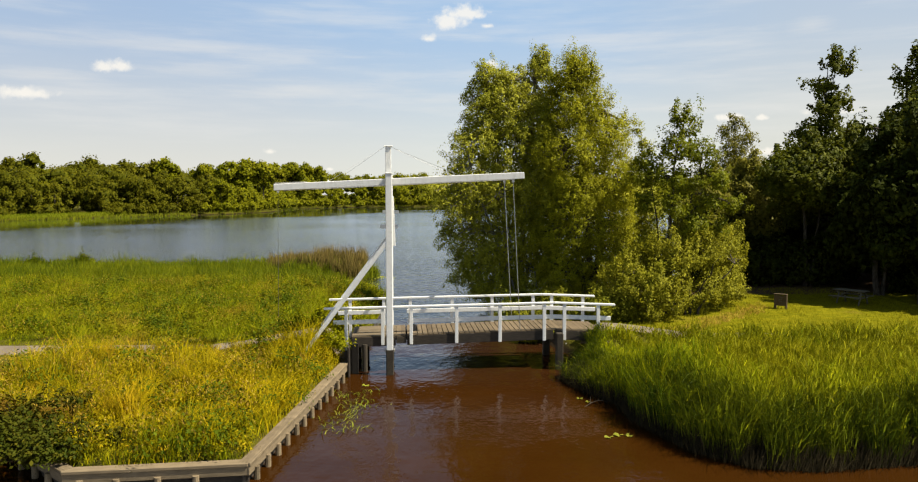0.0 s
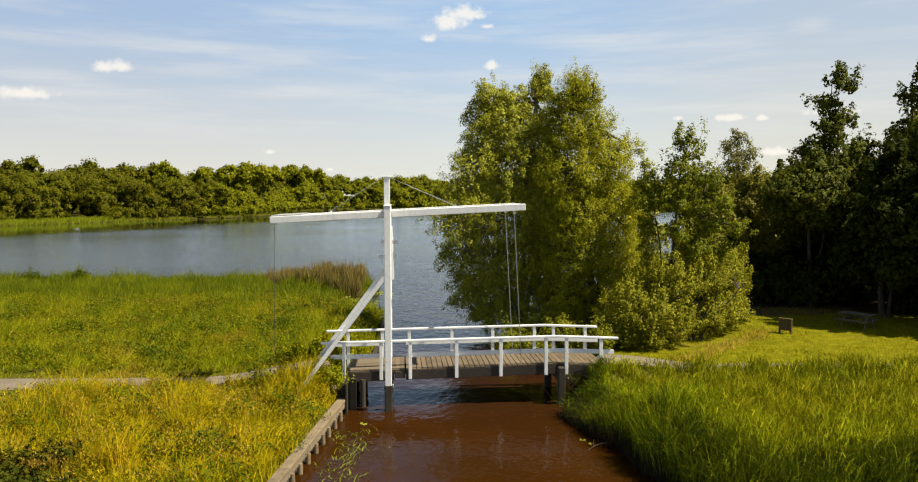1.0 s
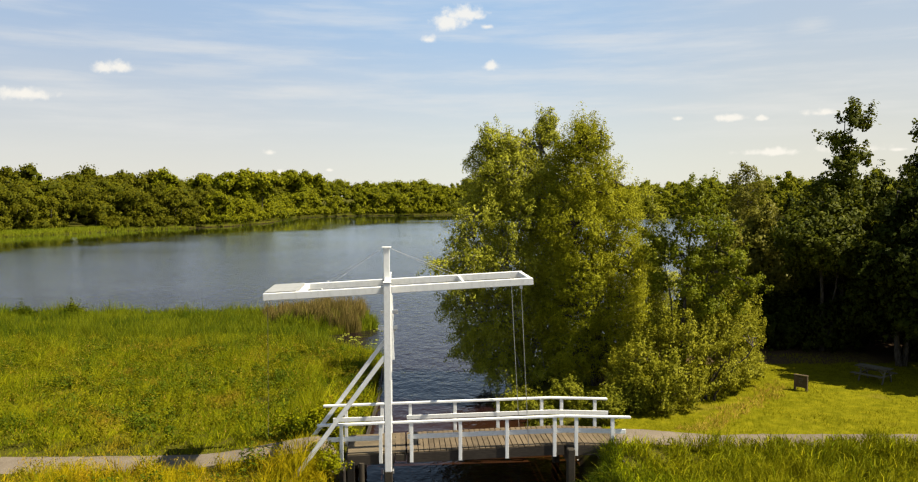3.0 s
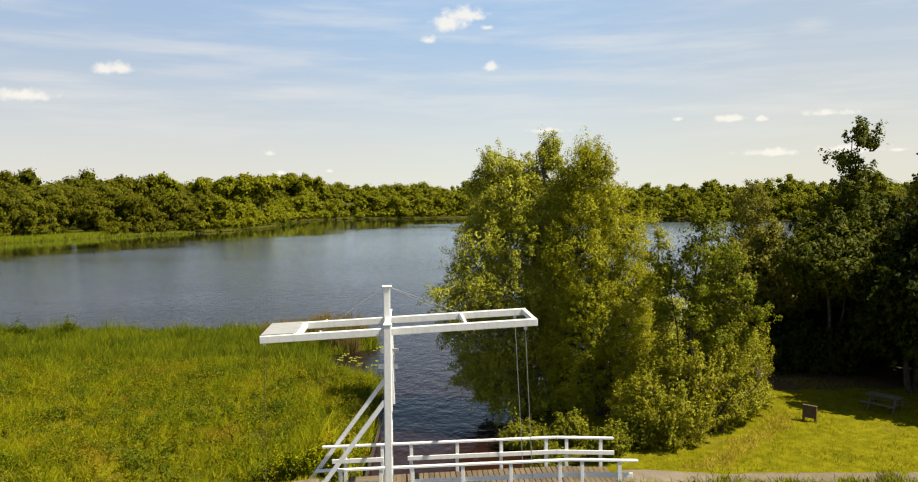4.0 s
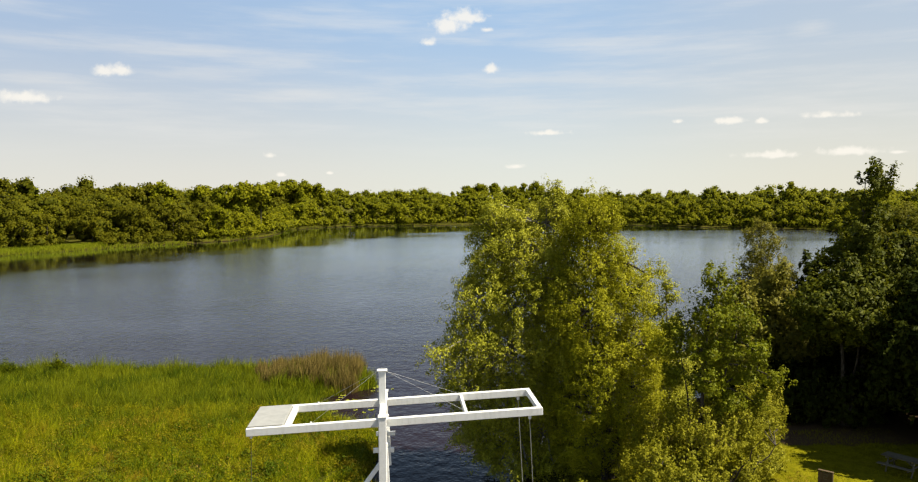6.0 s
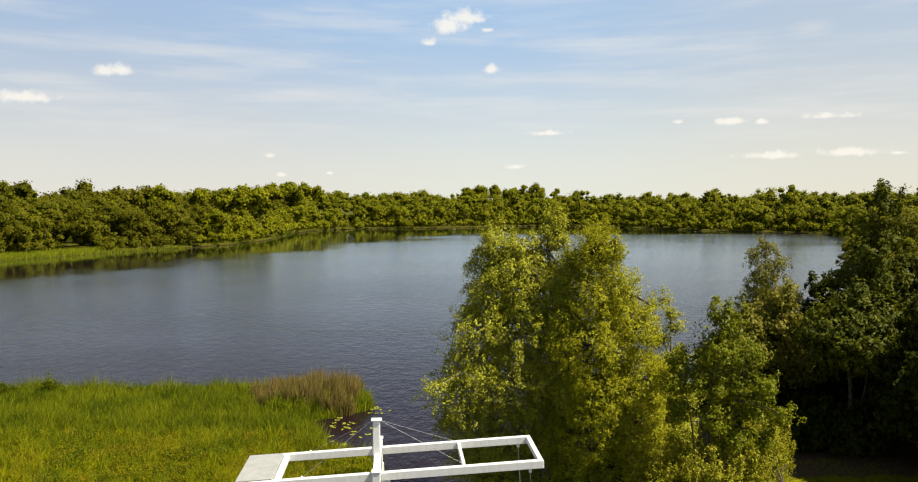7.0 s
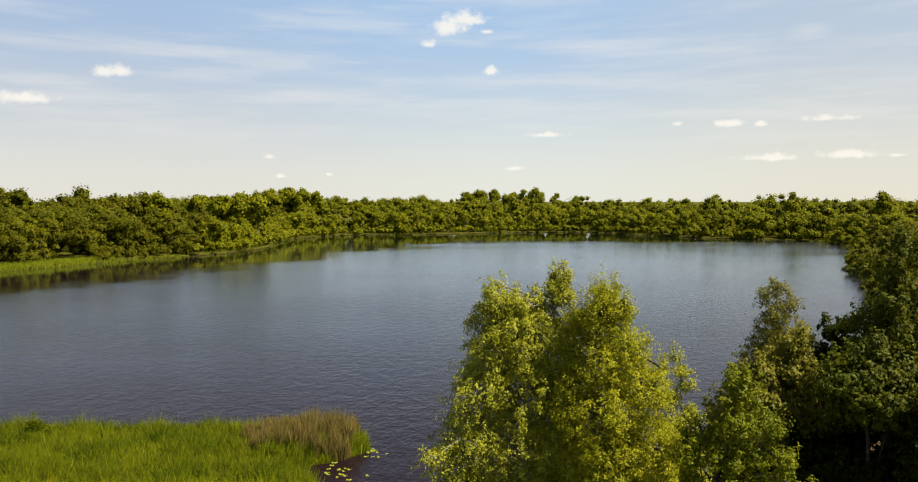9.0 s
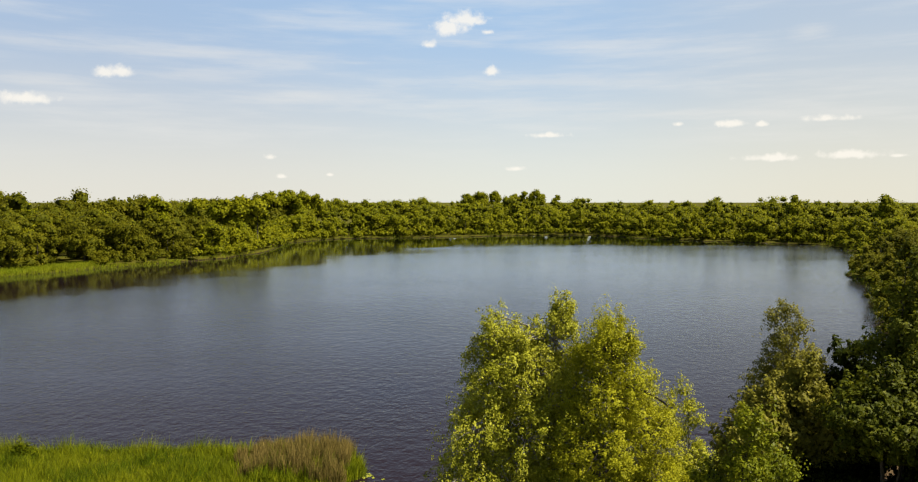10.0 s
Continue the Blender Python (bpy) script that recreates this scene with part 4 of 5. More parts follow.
make_tree("willow_tree", "dense yellow-green willow beside the birch", "tree", WILLOW,
          [(0, 0, -0.6, 0.3, 11.8, 0.22), (0.3, 0.2, 1.0, 0.4, 10.6, 0.19), (-0.3, -0.3, -1.4, -1.2, 7.5, 0.15)],
          layers([(13.2, 6.3, 0.6), (12.5, 5.5, 0.8, 6.6, 0.8), (11.0, 5.6, 1.4, 7.0, 1.1), (8.8, 5.7, 1.9, 7.6, 1.5), (6.6, 5.7, 2.0, 7.9, 1.6), (4.5, 5.8, 1.9, 7.9, 1.5), (2.6, 5.8, 1.6, 8.0, 1.5), (1.4, 5.2, 1.0, 7.0, 1.1)], 41.6, WILLOW, 1.9, 7),
          2800, 62, 0.077, "willow_leaves", "bark", 23, droop=0.1, spread=0.36, sprays=40, shell=0.66, inner=0.48, strand=0.36, pockets=0.14)
make_tree("young_birch", "slender pale young birch", "tree", (10.5, 44.5), [(0, 0, 0.1, 0.2, 9.9, 0.11)],
          column(0, 0, 1.4, 10.3, 1.6, 13, 5, 0.45), 640, 40, 0.10, "birch_leaves", "pale_bark", 31, droop=0.35, stem_r=0.09, sprays=8)
make_tree("oak_tree", "young oak with lobed clusters of deep green leaves", "tree", (10.4, 38.8), [(0, 0, 0.6, -0.2, 9.2, 0.15), (0.1, 0, 1.9, 0.1, 7.4, 0.11), (0, 0.1, -0.7, 0, 7.0, 0.10)],
          [(0.9, -0.2, 9.75, 0.65, 0.6, 0.7), (0.62, -0.4, 8.7, 0.9, 0.85, 0.75), (1.98, 0.2, 8.25, 0.84, 0.85, 0.7), (-0.56, 0.3, 7.95, 0.75, 0.75, 0.6),
           (-1.15, -0.2, 7.2, 0.6, 0.6, 0.5), (0.05, -0.6, 7.2, 0.7, 0.7, 0.6), (1.4, 0.4, 6.9, 0.9, 0.85, 0.7), (2.6, -0.3, 7.05, 0.72, 0.75, 0.55),
           (2.2, 0.3, 5.85, 0.8, 0.75, 0.55), (0.4, -0.5, 5.7, 0.72, 0.7, 0.55), (-0.83, 0.2, 5.85, 0.58, 0.6, 0.5), (1.3, -0.6, 4.8, 0.65, 0.65, 0.5),
           (2.65, 0.0, 4.65, 0.57, 0.6, 0.45), (3.3, -0.2, 5.9, 0.6, 0.6, 0.45)],
          430, 46, 0.125, "oak_leaves", "bark", 37, droop=0.0, spread=0.30, stem_r=0.13, sprays=14, inner=0.12, shell=0.4)
make_tree("birch_tree", "grey-green birch with fine drooping twigs", "tree", (21.3, 59.0), [(0, 0, -0.2, 0, 11.6, 0.16)],
          column(0, 0, 2.0, 12.1, 3.4, 16, 3, 0.42), 1250, 44, 0.12, "grey_birch_leaves", "pale_bark", 41, droop=0.45, sprays=14, strand=0.32, spread=0.42, pockets=0.15, shell=0.5, inner=0.4)

# willow bush and low shrubs near the bridge
make_tree("willow_bush", "broad rounded grey-willow bush with pale green leaves", "bush", (11.4, 38.2),
          [(0.3 * i - 0.6, 0.2 * (i % 2), 1.5 * (i - 2), 0.6 * (i % 3) - 0.6, 3.2, 0.07) for i in range(5)],
          [(-2.8, -1.8, 1.5, 1.1, 1.1, 1.1), (-1.8, -1.0, 2.6, 1.3, 1.3, 1.2), (-0.8, -0.2, 3.2, 1.3, 1.3, 1.2), (0.2, 0.5, 3.5, 1.4, 1.3, 1.2),
           (1.2, 1.4, 3.4, 1.3, 1.3, 1.2), (2.2, 2.4, 3.4, 1.2, 1.2, 1.1), (3.2, 3.5, 3.4, 1.0, 1.0, 0.9), (3.8, 3.2, 2.6, 0.8, 0.8, 0.7),
           (2.6, 2.3, 1.6, 1.1, 1.1, 1.1), (1.0, 0.6, 1.5, 1.15, 1.15, 1.1), (1.9, 1.4, 1.3, 0.9, 0.9, 0.9), (-0.6, -0.5, 1.4, 1.05, 1.05, 1.0), (-1.6, -1.9, 1.1, 0.9, 0.9, 0.9),
           (-2.6, -2.5, 0.7, 0.7, 0.6, 0.6), (-2.9, 0.1, 2.2, 1.2, 1.1, 1.2), (-3.7, -0.7, 1.5, 1.0, 1.0, 1.1), (-2.2, 1.1, 3.2, 1.2, 1.1, 1.0), (-3.0, -1.4, 2.4, 1.0, 0.9, 0.8), (-2.0, -2.0, 2.0, 0.9, 0.8, 0.7), (3.4, 3.2, 1.1, 0.9, 0.9, 0.9)],
          1150, 58, 0.095, "bush_leaves", "bark", 53, droop=-0.35, spread=0.28, stem_r=0.07, shell=0.7, sprays=40, strand=0.32, pockets=0.26, inner=0.5)
for bx, by, w, h, sd in ((2.75, 38.0, 1.4, 1.3, 65), (3.5, 34.4, 1.0, 1.2, 61), (5.9, 34.4, 1.0, 1.4, 62), (7.6, 36.2, 1.1, 1.4, 63), (4.6, 36.6, 0.9, 1.3, 64)):
    make_tree("willow_shrub", "low leafy willow shrub on the bank behind the bridge", "bush", (bx, by), [(0, 0, 0.2, 0, h * 0.7, 0.04), (0.1, 0, -0.5, 0.2, h * 0.6, 0.03)],
              [(0, 0, h * 0.62, w * 0.6, w * 0.6, h * 0.42), (-w * 0.45, 0, h * 0.45, w * 0.45, w * 0.5, h * 0.4), (w * 0.45, 0.1, h * 0.5, w * 0.45, w * 0.5, h * 0.42)],
              150, 30, 0.11, "shrub_leaves", "bark", sd, droop=-0.1, spread=0.22, stem_r=0.04, sprays=8)
for bx, by, w, h, sd in ((-36.3, 63.4, 0.8, 0.95, 261), (-32.2, 63.6, 0.8, 1.0, 262)):
    make_tree("willow_shrub", "small leafy willow shrub in the reeds of the lake shore", "bush", (bx, by), [(0, 0, 0.2, 0, h * 0.7, 0.04), (0.1, 0, -0.5, 0.2, h * 0.6, 0.03)],
              [(0, 0, h * 0.66, w * 0.5, w * 0.5, h * 0.36), (-w * 0.5, 0, h * 0.5, w * 0.45, w * 0.5, h * 0.36), (w * 0.5, 0.1, h * 0.45, w * 0.5, w * 0.5, h * 0.36)],
              110, 24, 0.10, "reed_green", "bark", sd, droop=-0.1, spread=0.26, stem_r=0.04, sprays=10)
make_tree("elder_bush", "leafy green bush beside the bridge foot", "bush", (-5.2, 28.15), [(0, 0, 0.2, 0, 0.9, 0.03)],
          [(0.1, 0, 0.55, 0.55, 0.5, 0.5), (0.5, -0.2, 0.4, 0.4, 0.4, 0.4)], 60, 30, 0.08, "meadow_far", "bark", 66, droop=0, spread=0.2, stem_r=0.03)
for bx, by, w, h, sd in ((-5.6, 32.3, 1.1, 1.35, 161), (-7.0, 32.2, 1.0, 1.0, 162), (-5.4, 34.4, 1.0, 1.0, 163)):
    make_tree("elder_bush", "yellow-green leafy bush by the bridge railing", "bush", (bx, by), [(0, 0, 0.2, 0, h * 0.7, 0.03), (0.1, 0, -0.4, 0.2, h * 0.6, 0.02)],
              [(0, 0, h * 0.6, w * 0.55, w * 0.55, h * 0.4), (-w * 0.45, 0, h * 0.42, w * 0.45, w * 0.5, h * 0.38), (w * 0.4, 0.1, h * 0.45, w * 0.45, w * 0.5, h * 0.4)],
              60, 80, 0.09, "meadow_far", "bark", sd, droop=-0.1, spread=0.2, stem_r=0.03, sprays=8)
make_tree("bramble_bush", "dark bramble thicket hanging over the quay", "bush", (-11.6, 18.9), [(0, 0, 0.2, 0, 1.0, 0.03), (1.2, -0.4, 1.4, -0.5, 0.8, 0.03)],
          [(0, 0, 0.55, 0.9, 0.8, 0.5), (1.1, -0.6, 0.5, 0.7, 0.6, 0.4), (-0.9, 0.1, 0.6, 0.9, 0.8, 0.6), (2.1, -0.9, 0.4, 0.6, 0.5, 0.35), (-0.5, -0.7, 0.25, 0.8, 0.5, 0.4), (0.9, -1.2, 0.42, 0.6, 0.5, 0.4), (1.7, -1.7, 0.45, 0.55, 0.45, 0.4), (2.3, -1.9, 0.40, 0.4, 0.35, 0.3), (-0.2, -1.3, 0.4, 0.7, 0.5, 0.5),
           (0.6, 1.0, 0.6, 0.8, 0.7, 0.5), (-1.8, 0.6, 0.7, 0.8, 0.7, 0.6), (3.0, -0.9, 0.3, 0.5, 0.4, 0.3), (0.5, -1.5, 0.40, 0.6, 0.5, 0.45), (1.2, -1.9, 0.35, 0.55, 0.45, 0.40), (1.9, -2.3, 0.30, 0.45, 0.40, 0.35), (-0.3, -0.9, 0.5, 0.7, 0.5, 0.5)],
          460, 28, 0.10, "bramble_leaves", "bark", 68, droop=0, spread=0.17, stem_r=0.03, sprays=10)

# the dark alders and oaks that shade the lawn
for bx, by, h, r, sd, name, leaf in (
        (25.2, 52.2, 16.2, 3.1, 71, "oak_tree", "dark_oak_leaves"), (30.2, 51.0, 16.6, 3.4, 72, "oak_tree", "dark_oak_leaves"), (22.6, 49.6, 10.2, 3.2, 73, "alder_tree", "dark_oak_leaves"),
        (17.4, 53.4, 8.6, 2.4, 74, "alder_tree", "grey_birch_leaves"), (26.4, 47.8, 11.0, 3.0, 75, "alder_tree", "alder_shade_leaves"), (26.8, 43.2, 12.4, 3.9, 76, "alder_tree", "alder_shade_leaves"),
        (28.2, 40.2, 11.0, 3.2, 77, "alder_tree", "alder_shade_leaves"), (34.6, 47.0, 19.0, 4.4, 78, "alder_tree", "alder_shade_leaves"), (21.0, 56.4, 9.6, 3.0, 79, "alder_tree", "grey_birch_leaves"),
        (25.0, 58.0, 10.5, 3.4, 80, "alder_tree", "alder_shade_leaves"), (33.0, 57.0, 14.0, 3.6, 81, "alder_tree", "alder_shade_leaves"), (28.4, 55.0, 12.0, 3.0, 82, "alder_tree", "alder_shade_leaves"),
        (39.0, 54.0, 20.0, 5.0, 83, "alder_tree", "alder_shade_leaves"), (25.6, 41.8, 12.0, 2.9, 84, "alder_tree", "alder_shade_leaves"), (25.2, 45.6, 11.0, 2.9, 85, "alder_tree", "alder_shade_leaves")):
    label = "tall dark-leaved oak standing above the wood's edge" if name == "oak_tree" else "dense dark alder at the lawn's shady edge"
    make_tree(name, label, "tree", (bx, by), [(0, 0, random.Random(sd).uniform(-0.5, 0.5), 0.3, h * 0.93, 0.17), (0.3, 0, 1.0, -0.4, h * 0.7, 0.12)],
              column(0, 0, 6.2 if sd == 73 else 2.6 if name == "alder_tree" else 3.5, h - 0.8, r, 11, sd, 0.68 if name == "oak_tree" else 0.42), 520, 36 if leaf != "alder_shade_leaves" else 24, 0.22 if leaf != "alder_shade_leaves" else 0.30, leaf, "bark", sd, droop=0.05, spread=0.42, sprays=12, group="trees round the lawn", inner=0.3)
# undergrowth added as a near-black backdrop for the shade under the alders
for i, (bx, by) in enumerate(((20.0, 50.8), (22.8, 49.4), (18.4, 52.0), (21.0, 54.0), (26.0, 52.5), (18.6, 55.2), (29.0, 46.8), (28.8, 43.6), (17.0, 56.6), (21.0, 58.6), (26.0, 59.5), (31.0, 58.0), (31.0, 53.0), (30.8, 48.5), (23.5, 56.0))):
    make_tree("shade_bush", "near-black leafy fill below the alders, the hollow's shade in its colour", "bush", (bx, by), [(0, 0, 0.2, 0, 2.6, 0.05)],
              [(0, 0, 1.5, 1.7, 1.5, 1.5), (-1.2, 0.3, 1.2, 1.3, 1.2, 1.2), (1.2, 0.2, 1.6, 1.4, 1.3, 1.5)], 150, 34, 0.24, "alder_shade_leaves", "bark", 90 + i, droop=0, spread=0.35, stem_r=0.05, inner=0.3)

# ---- the far woods, one mass ----


def far_woods():
    rng = np.random.RandomState(17)
    spots = []

    def scatter(x0, x1, y0, y1, step, dmin, dmax, keep):
        gx, gy = np.meshgrid(np.arange(x0, x1, step), np.arange(y0, y1, step))
        x = gx.ravel() + rng.uniform(-0.42, 0.42, gx.size) * step
        y = gy.ravel() + rng.uniform(-0.42, 0.42, gx.size) * step
        d = inland(x, y)
        m = (d > dmin) & (d < dmax) & keep(x, y)
        for p in zip(x[m], y[m], d[m]):
            spots.append(p)

    wedge = lambda x, y: (np.abs(x) < 0.66 * y + 12) & ((y > 118) | (x > 28)) & (y > 62)
    reedbank = lambda x, y: (x < -105) & (y < 250)
    scatter(-330, 300, 62, 470, 6.5, 3.0, 26, lambda x, y: wedge(x, y) & ~reedbank(x, y))
    scatter(-330, -60, 100, 300, 6.8, 13.0, 38, lambda x, y: wedge(x, y) & reedbank(x, y))
    scatter(-360, 340, 62, 520, 10.0, 26, 105, wedge)
    verts, faces, shades, k, wood = ([], [], []), ([], [], []), ([], [], []), [0, 0, 0], Wood()
    ball = bmesh.new()
    bmesh.ops.create_icosphere(ball, subdivisions=1, radius=1.0)
    ball_v = np.array([tuple(v.co) for v in ball.verts])
    ball_f = np.array([[v.index for v in f.verts] for f in ball.faces])
    ball.free()

    def crown(rng, foot, lc, lr, leaf, cover, mass, lowest=-0.75):
        """Knobbly inner masses of a crown, and the leaves that clothe them."""
        for c, q in zip(lc, lr):
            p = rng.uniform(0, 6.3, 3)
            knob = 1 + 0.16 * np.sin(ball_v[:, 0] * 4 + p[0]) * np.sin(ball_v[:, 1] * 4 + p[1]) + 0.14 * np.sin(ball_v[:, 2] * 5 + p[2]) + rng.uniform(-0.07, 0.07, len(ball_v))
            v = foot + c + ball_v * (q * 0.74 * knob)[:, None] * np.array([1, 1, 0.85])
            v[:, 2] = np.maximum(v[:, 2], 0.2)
            n = int(cover * 12.6 * q * q / (0.4 * leaf * leaf)) + 3
            dirs = rng.normal(size=(n, 3))
            dirs[:, 2] += 0.5
            dirs[:, 1] -= 0.9
            dirs /= np.linalg.norm(dirs, axis=1, keepdims=True)
            # the side turned from the lake stays bare
            dirs = dirs[(dirs[:, 1] < 0.45) & (dirs[:, 2] > lowest)]
            n = len(dirs)
            if not n:
                continue
            w = foot + c + dirs * (q * (0.74 + 0.44 * rng.rand(n) ** 1.5))[:, None] * np.array([1, 1, 0.88])
            w[:, 2] = np.maximum(w[:, 2], 0.3)
            lv, lf, ln = leaf_arrays(rng, w, leaf, 0.0, 0.85, 0.3, dirs * 1.2)
            out = ball_v * 0.5 + rng.normal(size=ball_v.shape) * 0.3 + np.array([0, 0, 0.2])
            out /= np.linalg.norm(out, axis=1, keepdims=True)
            # the knobs go to mesh 2, coloured as shade; leaves to their own
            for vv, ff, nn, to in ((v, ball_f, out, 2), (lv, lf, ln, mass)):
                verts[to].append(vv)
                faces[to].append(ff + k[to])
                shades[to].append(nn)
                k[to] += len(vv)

    # willow scrub that hangs over the waterline
    scatter(-330, 300, 62, 470, 3.1, 0.1, 3.0, lambda x, y: wedge(x, y) & ~reedbank(x, y))
    spots += [(-118, 218, 14), (-124, 226, 20), (-112, 232, 14), (-121, 212, 10)]
    for x, y, d in spots:
        near = d < 38
        edge = d < 7 and not (x < -105 and y < 250)
        left = x < -30
        h = rng.uniform(2.2, 4.5) if d < 3 else rng.uniform(5, 9) if edge else rng.uniform(7.5, 13.0) + min(8.0, d * 0.11) + (0.8 if left else 0)
        if not edge and rng.rand() < 0.05:
            h *= 1.05
        r = h * (rng.uniform(0.45, 0.7) if d < 3 else rng.uniform(0.22, 0.42))
        dist = math.hypot(x, y)
        leaf = max(0.22, min(0.85, 0.00205 * dist))
        lobes = 5 if d < 3 else 13 if d < 20 else 10 if near else 9
        lc = rng.normal(size=(lobes, 3))
        lc /= np.linalg.norm(lc, axis=1, keepdims=True)
        lc *= np.array([r * 0.95, r * 0.95, h * 0.28]) * rng.uniform(0.35, 1.0, (lobes, 1))
        lc[:, 2] += h * (0.54 if near else 0.66)
        lc[0] = (rng.normal() * 0.1 * r, rng.normal() * 0.1 * r, h * 0.74)
        if near and not edge:
            lc[1:4, 2] = h * rng.uniform(0.2, 0.4, 3)
        lr = r * rng.uniform(0.24, 0.52, lobes)
        if 3 <= d < 22:
            low = np.stack([rng.normal(size=3) * r * 0.7, rng.normal(size=3) * r * 0.7, rng.uniform(0.9, 2.4, 3)], axis=-1)
            lc, lr = np.concatenate([lc, low]), np.concatenate([lr, rng.uniform(1.4, 2.3, 3)])
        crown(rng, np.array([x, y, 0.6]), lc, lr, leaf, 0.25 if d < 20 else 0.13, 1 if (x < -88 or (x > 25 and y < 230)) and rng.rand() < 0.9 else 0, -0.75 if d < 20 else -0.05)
        if d >= 22 and rng.rand() < 0.6:
            crown(rng, np.array([x, y, 0.6]), np.array([(rng.normal() * 2, rng.normal() * 2, 2.6)]), np.array([rng.uniform(3.0, 4.4)]), leaf, 0.02, 0)
        if d < 16 and not edge:
            wood.add([(x, y, 0.2), (x + rng.uniform(-0.5, 0.5), y, h * 0.6)], [0.2, 0.1], 4)
    # a few tall trees stand out beyond the far wood
    for x, y, h, r, mass in ((3, 640, 25, 7, 0), (12, 640, 26, 9, 0), (26, 645, 26.6, 6.5, 0), (43, 650, 25.6, 5.6, 0), (51, 650, 27, 5.4, 0), (60, 640, 28.6, 8.0, 0),
                             (78, 640, 24.0, 5.0, 0), (94, 640, 20.6, 5, 0), (157, 372, 22, 4.4, 0), (180, 335, 22, 4.4, 0), (-122, 300, 20.5, 6.5, 1), (-104, 420, 24.5, 7, 0), (-97, 428, 25.5, 7, 0), (-88, 424, 25, 6.5, 0), (-80, 424, 23, 6, 0), (-93, 300, 20, 6, 0), (-87, 303, 21, 6, 0), (-81, 306, 20.5, 5.5, 0),
                             (-141, 292, 19, 6, 1), (-132, 296, 19.8, 6.5, 1), (-115, 294, 20.5, 5.5, 0), (-200, 335, 23, 7, 1), (-190, 330, 22.5, 6, 1), (-112, 330, 20, 6, 0)):
        n = 30
        lc = rng.normal(size=(n, 3))
        lc /= np.linalg.norm(lc, axis=1, keepdims=True)
        lc *= rng.uniform(0.3, 1.0, (n, 1)) ** 0.5
        lc = lc * np.array([r * 0.75, r * 0.75, h * 0.24]) + np.array([0, 0, h * 0.70])
        lc[0] = (0, 0, h * 0.9)
        crown(rng, np.array([x, y, 0.0]), lc, r * rng.uniform(0.28, 0.45, n), 0.95, 0.35, mass)
        wood.add([(x, y, 0.2), (x + 0.4, y, h * 0.7)], [0.4, 0.15], 4)
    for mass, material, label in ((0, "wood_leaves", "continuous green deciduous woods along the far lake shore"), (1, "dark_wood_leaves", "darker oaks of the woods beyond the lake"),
                                  (2, "wood_shade", "dense inner foliage of the far woods, crown shade in its dark colour")):
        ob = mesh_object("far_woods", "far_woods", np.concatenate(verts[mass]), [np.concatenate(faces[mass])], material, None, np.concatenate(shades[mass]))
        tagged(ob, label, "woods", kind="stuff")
    ob = mesh_object("far_trunks", "far_trunks", wood.v, [wood.f], "bark")
    tagged(ob, "grey trunks of the far shore's trees", "trunks", kind="stuff")


far_woods()

# ---- grass, reeds and weeds ----


def blades(name, x, y, z, h, w, lean, material, seed, label, category, curl=0.3, wind=(0.0, 0.0), comb=0.0, cell=0.0, simple=False, rise=0.42):
    """Bent, tapering blades rooted at x, y, z."""
    rng = np.random.RandomState(seed)
    n = len(x)
    a, b = rng.uniform(-0.5 * np.pi, 0.5 * np.pi, n), rng.uniform(0, 2 * np.pi, n)
    b = b * (1 - comb) + comb * np.pi * 2 * roll_noise(x, y, 1.6, seed)
    if cell:
        high, way = tussock(x, y, seed, cell)
        h = h * np.clip(high, 0.25, 1.25)
        b = np.where(rng.rand(n) < 0.7, way + rng.normal(size=n) * 0.6, b)
    side = np.stack([np.cos(a), np.sin(a), np.zeros(n)], axis=-1) * (w * rng.uniform(0.7, 1.3, n) / 2)[:, None]
    tilt = lean * rng.uniform(0.2, 1.3, n) * h
    over = np.stack([np.cos(b) * tilt + wind[0] * h, np.sin(b) * tilt + wind[1] * h, np.zeros(n)], axis=-1)
    root = np.stack([x, y, z - 0.04], axis=-1)
    up = np.stack([np.zeros(n), np.zeros(n), h], axis=-1)
    drop = np.where(rng.rand(n) < curl, rng.uniform(0.1, 0.4, n), 0.0)[:, None]
    v = np.empty((n, 5, 3))
    v[:, 0], v[:, 1] = root - side, root + side
    mid = root + up * 0.58 + over * 0.32
    v[:, 2], v[:, 3] = mid + side * 0.8, mid - side * 0.8
    v[:, 4] = root + up * (1 - drop) + over * (1 + drop * 1.5)
    flat_way = np.stack([np.sin(a), -np.cos(a), np.zeros(n)], axis=-1)
    shade = flat_way * 0.8 + over / (h[:, None] + 0.1) * 0.8 + np.array([0, 0, rise])
    shade /= np.linalg.norm(shade, axis=1, keepdims=True)
    if simple:
        k = np.arange(n)[:, None] * 3
        ob = mesh_object(name, name, v[:, [0, 1, 4]].reshape(-1, 3), [k + [0, 1, 2]], material, None, np.repeat(shade, 3, axis=0))
    else:
        k = np.arange(n)[:, None] * 5
        ob = mesh_object(name, name, v.reshape(-1, 3), [k + [0, 1, 2, 3], k + [3, 2, 4]], material, None, np.repeat(shade, 5, axis=0))
    return tagged(ob, label, category, kind="stuff")


